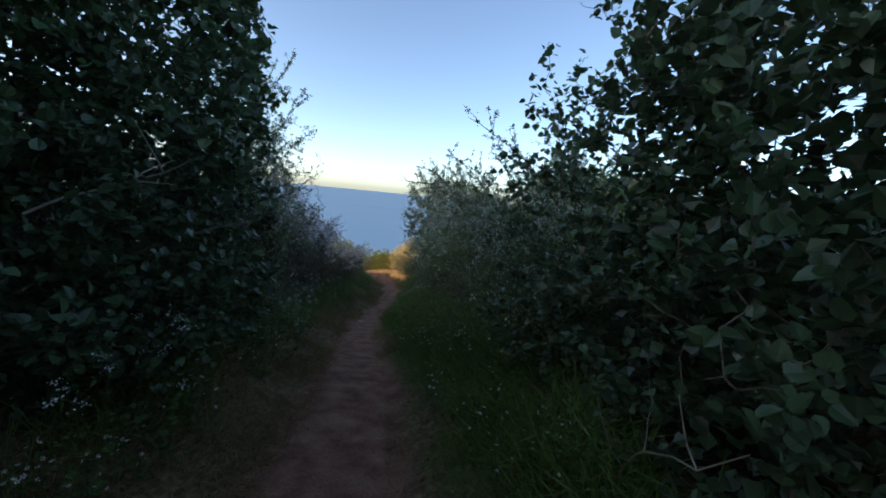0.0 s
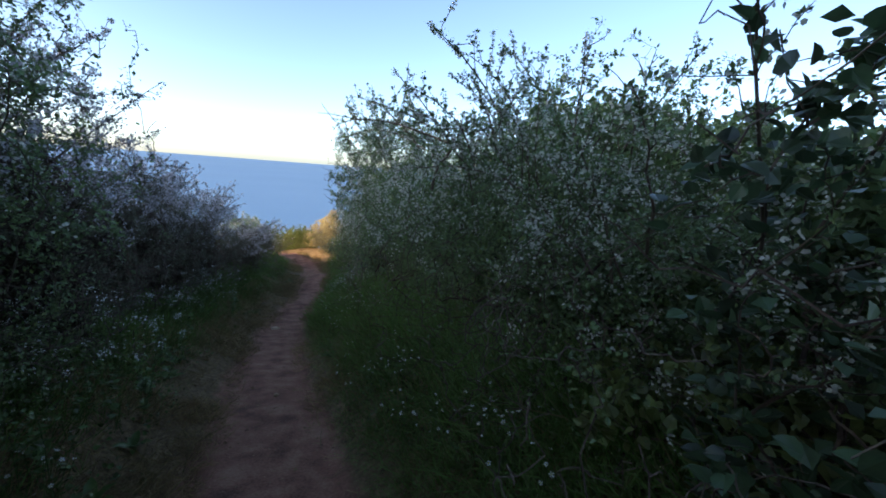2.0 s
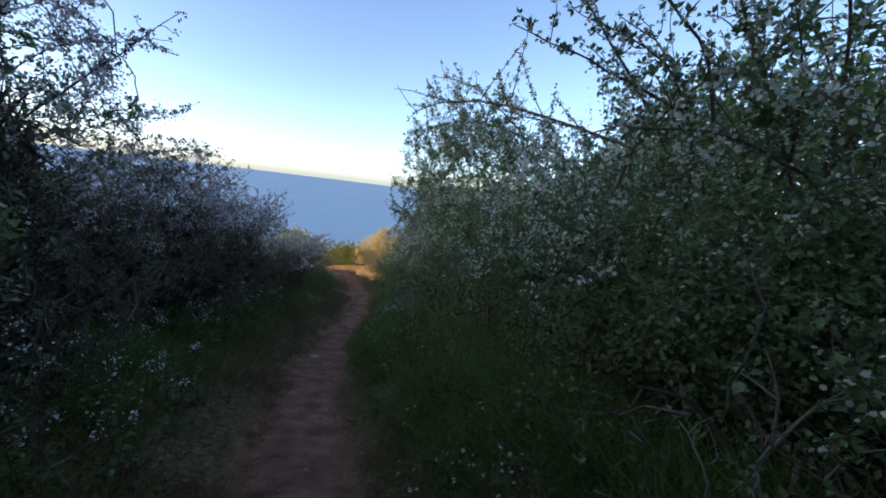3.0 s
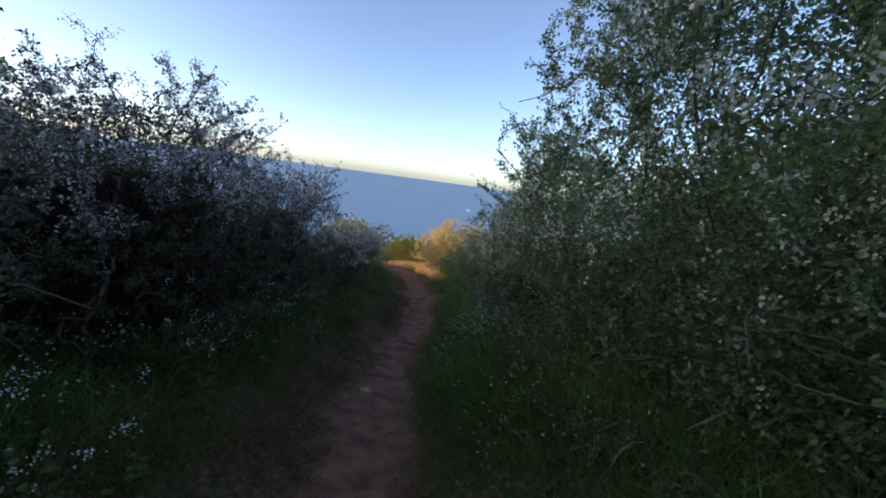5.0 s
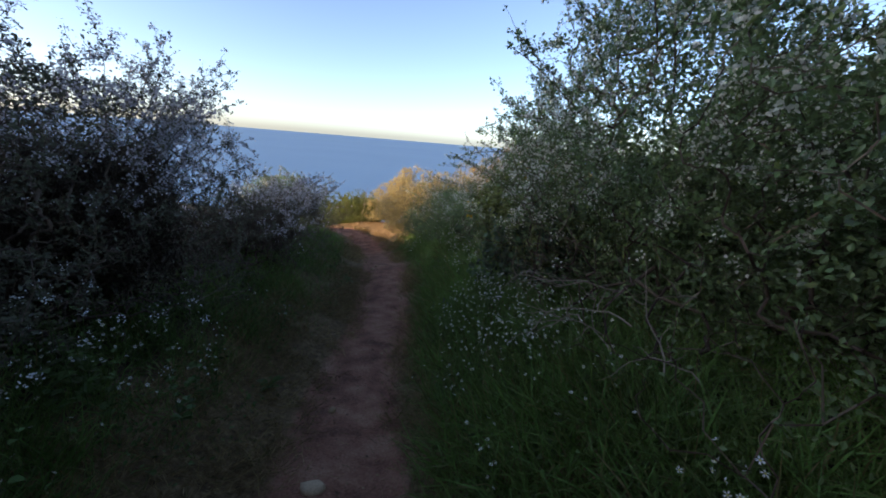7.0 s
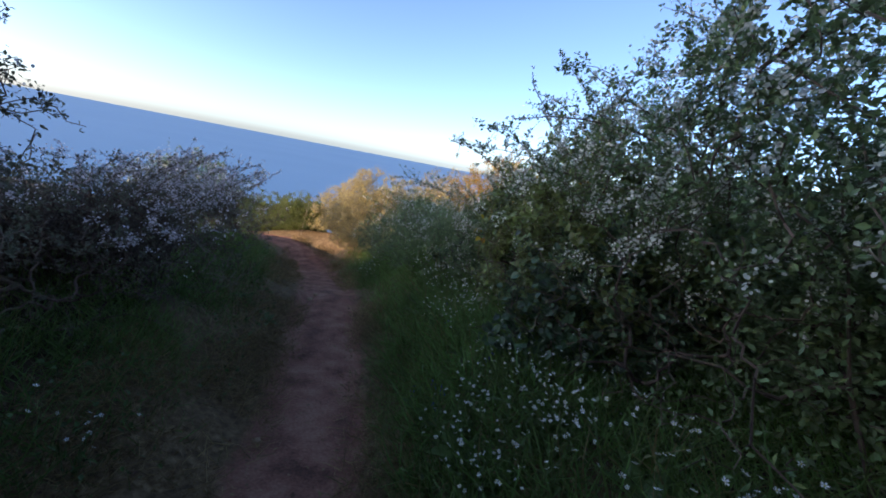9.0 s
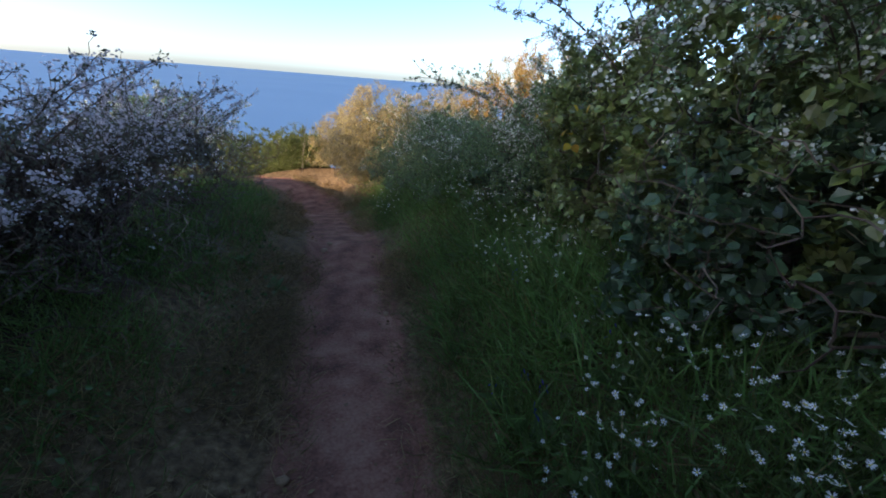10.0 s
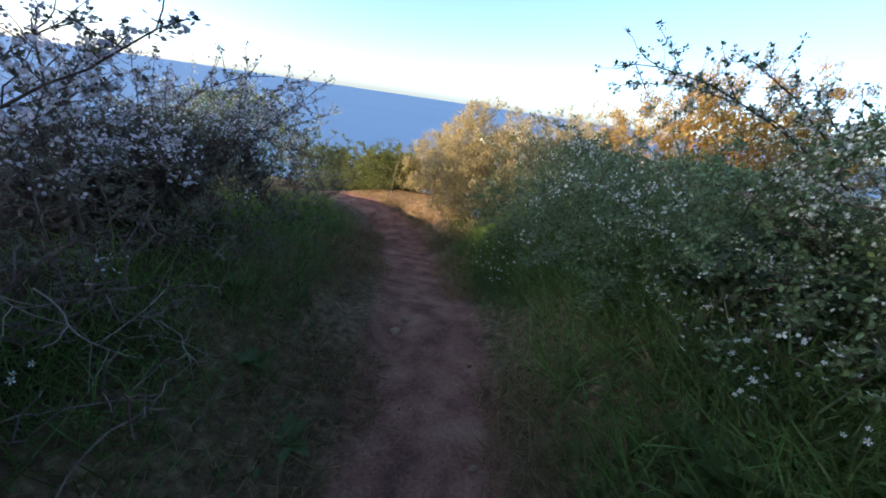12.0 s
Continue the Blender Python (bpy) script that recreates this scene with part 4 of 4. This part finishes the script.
def plant_small():
    g = np.random.default_rng(404)
    d = [dock(410 + i) for i in range(3)]
    b = bluebell(420)
    first = [True, True, True]
    for i in range(26):
        y = g.uniform(1.5, 14)
        side = 1 if g.random() < .6 else -1
        x = float(path_x(y)) + side * (float(np.interp(y, CY, WX)) + g.uniform(.3, .95))
        m = pose(x, y, float(ground_z(x, y)) + .01, 0, 0, g.uniform(0, 360))
        k = i % 3
        if first[k]:
            d[k].matrix_world, first[k] = m, False
        else:
            copy_thing(d[k], m)
    for i in range(16):
        y = g.uniform(9.6, 13.4)
        x = float(path_x(y)) + float(np.interp(y, CY, WX)) + g.uniform(.35, 1.1)
        grown = g.uniform(1.1, 1.7)
        copy_thing(d[i % 3], pose(x, y, float(ground_z(x, y)) + .02, 0, 0, g.uniform(0, 360)) @ Matrix.Scale(grown, 4))
    for i, (x, y) in enumerate(((-1.03, 10.95), (-.98, 11.1), (-.62, 11.05), (-1.05, 11.2), (-.75, 11.9), (-.70, 12.3), (-.95, 11.0))):
        m = pose(x, y, float(ground_z(x, y)) + .02, 0, 0, 70 * i)
        if i:
            copy_thing(b, m)
        else:
            b.matrix_world = m


plant_small()


def stick(name, label, start, heading, rise, length, radius, seed, mat, forks=3, wiggle=.22):
    """A bare crooked branch with side shoots."""
    g = np.random.default_rng(seed)
    ob = new(name)

    def run(p, d, ln, r, n=9):
        pts = [p]
        for _ in range(n):
            d = unit(d + g.normal(size=3) * wiggle)
            pts.append(pts[-1] + d * ln / n)
        pts = np.array(pts)
        return pts, rod(pts, r * np.linspace(1, .35, n + 1), 5), d
    d0 = unit(np.array([math.cos(heading), math.sin(heading), rise]))
    pts, q, _ = run(np.zeros(3), d0, length, radius)
    part("stem", mesh_from("stem", *q, mat, True), ob)
    for i in range(forks):
        k = int(g.integers(2, 8))
        d = unit(d0 + g.normal(size=3) * .7)
        _, q, _ = run(pts[k], d, length * g.uniform(.25, .5), radius * .6, 6)
        part("side_shoot", mesh_from("side_shoot", *q, mat, True), ob)
    ob.location = start
    return tagged(ob, label, "branch", "bare branches in the hedge")


def on_bank(y, side, e, lift=0.0):
    x = float(path_x(y)) + side * (float(np.interp(y, CY, WX)) + e)
    return (x, y, float(ground_z(x, y)) + lift)


DEADL = "bare crooked pale dead branch under the hedge"
for i, (y, side, e, lift, head, rise, ln, r) in enumerate((
        (8.5, 1, 1.0, .45, 2.2, .3, .55, .0045), (8.7, 1, 1.05, .55, 2.9, .15, .55, .004), (8.9, 1, 1.0, .35, 1.6, .5, .5, .0045), (9.1, 1, 1.1, .5, 2.6, .2, .6, .0045),
        (8.3, 1, 1.0, .3, 1.2, .4, .5, .004), (1.45, 1, .78, .0, .3, 4, .9, .006), (4.0, 1, .95, .1, 1.7, 1.6, .6, .007), (4.1, 1, 1.0, .1, 1.3, 2.2, .7, .008), (4.15, 1, .9, .1, 2.0, 1.4, .5, .005),
        (8.6, 1, 1.0, .3, 2.0, .9, .35, .0035), (8.75, 1, 1.05, .3, 2.6, .7, .4, .004), (8.4, 1, 1.15, .6, 3.0, .1, .45, .0035), (9.0, 1, 1.0, .3, 2.3, .5, .35, .0035), (9.2, 1, 1.0, .45, 3.3, .1, .4, .003), (8.2, 1, 1.05, .3, 1.9, .6, .4, .0035),
        (12.4, -1, .98, .60, .0, .05, .40, .0028), (12.5, -1, .85, .55, -.3, -.5, .36, .0026),
        (13.0, -1, .95, .10, -.4, .05, .45, .004), (13.2, -1, 1.0, .15, -.9, .0, .5, .004), (12.9, -1, 1.0, .05, 0.2, .2, .4, .004), (10.2, -1, 1.2, .1, .4, .5, .5, .005),
        (10.6, -1, 1.2, .05, -.5, .6, .5, .005), (6.6, 1, 1.0, .2, 2.5, .4, .45, .0035), 
        (2.2, -1, .9, .9, .4, .4, .7, .009), (1.6, -1, .9, 1.1, .9, .6, .7, .008))):
    stick("dead_branch", DEADL, on_bank(y, side, e, lift), head, rise, ln, r, 500 + i, M_DEAD, wiggle=.3 if side > 0 else .15)


def rock(name, label, x, y, size, seed, mat, category="stone", group=""):
    g = np.random.default_rng(seed)
    bm = bmesh.new()
    bmesh.ops.create_icosphere(bm, subdivisions=2, radius=1)
    for v in bm.verts:
        n = noise.noise(v.co * 1.6 + Vector((seed, 0, 0)))
        v.co = Vector((v.co.x * size[0], v.co.y * size[1], v.co.z * size[2])) * (1 + .35 * n)
    me = bpy.data.meshes.new(name)
    bm.to_mesh(me)
    bm.free()
    me.materials.append(mat)
    me.polygons.foreach_set("use_smooth", np.ones(len(me.polygons), bool))
    ob = new(name, me)
    ob.location = (x, y, float(ground_z(x, y)) + size[2] * .35)
    ob.rotation_euler = (0, 0, g.uniform(0, 6.28))
    return tagged(ob, label, category, group)


white = rock("stone", "pale flat stone lying on the earth path", -1.84, 8.75, (.075, .045, .028), 3, M_STONE)
white.rotation_euler = (0, 0, .1)
for i, (x, y, s) in enumerate(((-1.48, 12.5, .03), (-2.07, 14.02, .05), (-2.02, 14.2, .04), (-1.9, 9.55, .035), (-1.15, 5.62, .03), (-1.55, 12.9, .022), (-2.0, 11.1, .03), (-1.62, 10.6, .018))):
    rock("stone", "small reddish-brown stone half buried in the path", x, y, (s, s * .8, s * .55), 20 + i, M_PEBBLE, group="stones on the path")


def build_litter():
    g = np.random.default_rng(606)
    p = strewn(g, 16000, -3.5, .6, 1, 19)
    e = off_path(p)
    p = p[e < .1]
    ico = np.array([(0, 0, 1), (1, 0, 0), (0, 1, 0), (-1, 0, 0), (0, -1, 0), (0, 0, -1)]) * np.array([.5, .4, .3])
    tri = np.array([(0, 1, 2), (0, 2, 3), (0, 3, 4), (0, 4, 1), (5, 2, 1), (5, 3, 2), (5, 4, 3), (5, 1, 4)])
    v, f = scatter((ico, tri), p, unit(g.normal(size=p.shape) * np.array([1, 1, .2])), np.tile([0, 0, 1.], (len(p), 1)), .005 + .020 * g.random(len(p)) ** 3.5)
    tagged(new("gravel", mesh_from("gravel", v, f, M_PEBBLE)), "small loose stones scattered over the path", "gravel", kind="stuff")
    p = strewn(g, 5000, -3.5, .6, .5, 19)
    e = off_path(p)
    p = p[(e < .9) & (g.random(len(p)) < np.where(e < -.1, .25, 1))] + np.array([0, 0, .006])
    up = unit(g.normal(size=p.shape) * .35 + np.array([0, 0, 1]))
    v, f = scatter(LEAF_LOBED, p, unit(np.cross(up, g.normal(size=p.shape))), up, g.uniform(.015, .035, len(p)))
    tagged(new("leaf_litter", mesh_from("leaf_litter", v, f, M_LITTER)), "small fallen brown leaves and bits of straw", "leaf litter", kind="stuff")


build_litter()


def motorboat():
    """A small white boat out at sea with the foam of its wake."""
    ob = new("motorboat")
    ob.location = (0, 545, -37.95)
    ob.scale = (.62, .62, .62)
    bm = bmesh.new()
    rings = []
    for x, w, h in ((-4.2, 1.15, 1.0), (-1.5, 1.3, 1.05), (1.5, 1.15, 1.2), (3.2, .6, 1.35), (4.4, .05, 1.5)):
        rings.append([bm.verts.new(c) for c in ((x, -w, h), (x, -w * .7, 0), (x, w * .7, 0), (x, w, h))])
    for a, b in zip(rings, rings[1:]):
        for i in range(4):
            bm.faces.new((a[i], a[(i + 1) % 4], b[(i + 1) % 4], b[i]))
    bm.faces.new(rings[0])
    bm.faces.new(rings[-1][::-1])
    bmesh.ops.recalc_face_normals(bm, faces=bm.faces)
    me = bpy.data.meshes.new("hull")
    bm.to_mesh(me)
    bm.free()
    me.materials.append(M_PAINT)
    part("hull", me, ob, "white hull")
    bm = bmesh.new()
    bmesh.ops.create_cube(bm, size=1)
    for v in bm.verts:
        top = v.co.z > 0
        v.co = Vector((v.co.x * (1.8 if top else 2.8) - .6, v.co.y * (1.5 if top else 1.8), 1.1 + (1.3 if top else 0)))
    bmesh.ops.bevel(bm, geom=bm.edges[:], offset=.12, segments=2, affect="EDGES")
    me = bpy.data.meshes.new("cabin")
    bm.to_mesh(me)
    bm.free()
    me.materials.append(M_PAINT)
    part("cabin", me, ob, "low white cabin")
    xs = np.linspace(-4, -34, 16)
    half = np.interp(xs, [-34, -18, -4], [.3, 1.0, 1.5])
    rag = 1 + .25 * np.sin(xs * 2.3)
    v = np.concatenate([np.column_stack([xs, -half * rag, np.full(16, .25)]), np.column_stack([xs, half * rag[::-1], np.full(16, .25)])])
    i = np.arange(15)
    me = mesh_from("wake", v, np.stack([i, i + 1, i + 17, i + 16], 1), M_PAINT)
    part("wake", me, ob, "white foam wake")
    ob.rotation_euler = (0, 0, math.pi)
    tagged(ob, "small white motorboat trailing foam on the distant sea", "boat")


motorboat()
stick("dry_stalk", "single pale dry stalk standing above the gorse", (-3.02, 19.4, float(ground_z(-3.02, 19.4)) - .03), .3, 9, 1.3, .005, 900, M_DEAD, 1, .03)
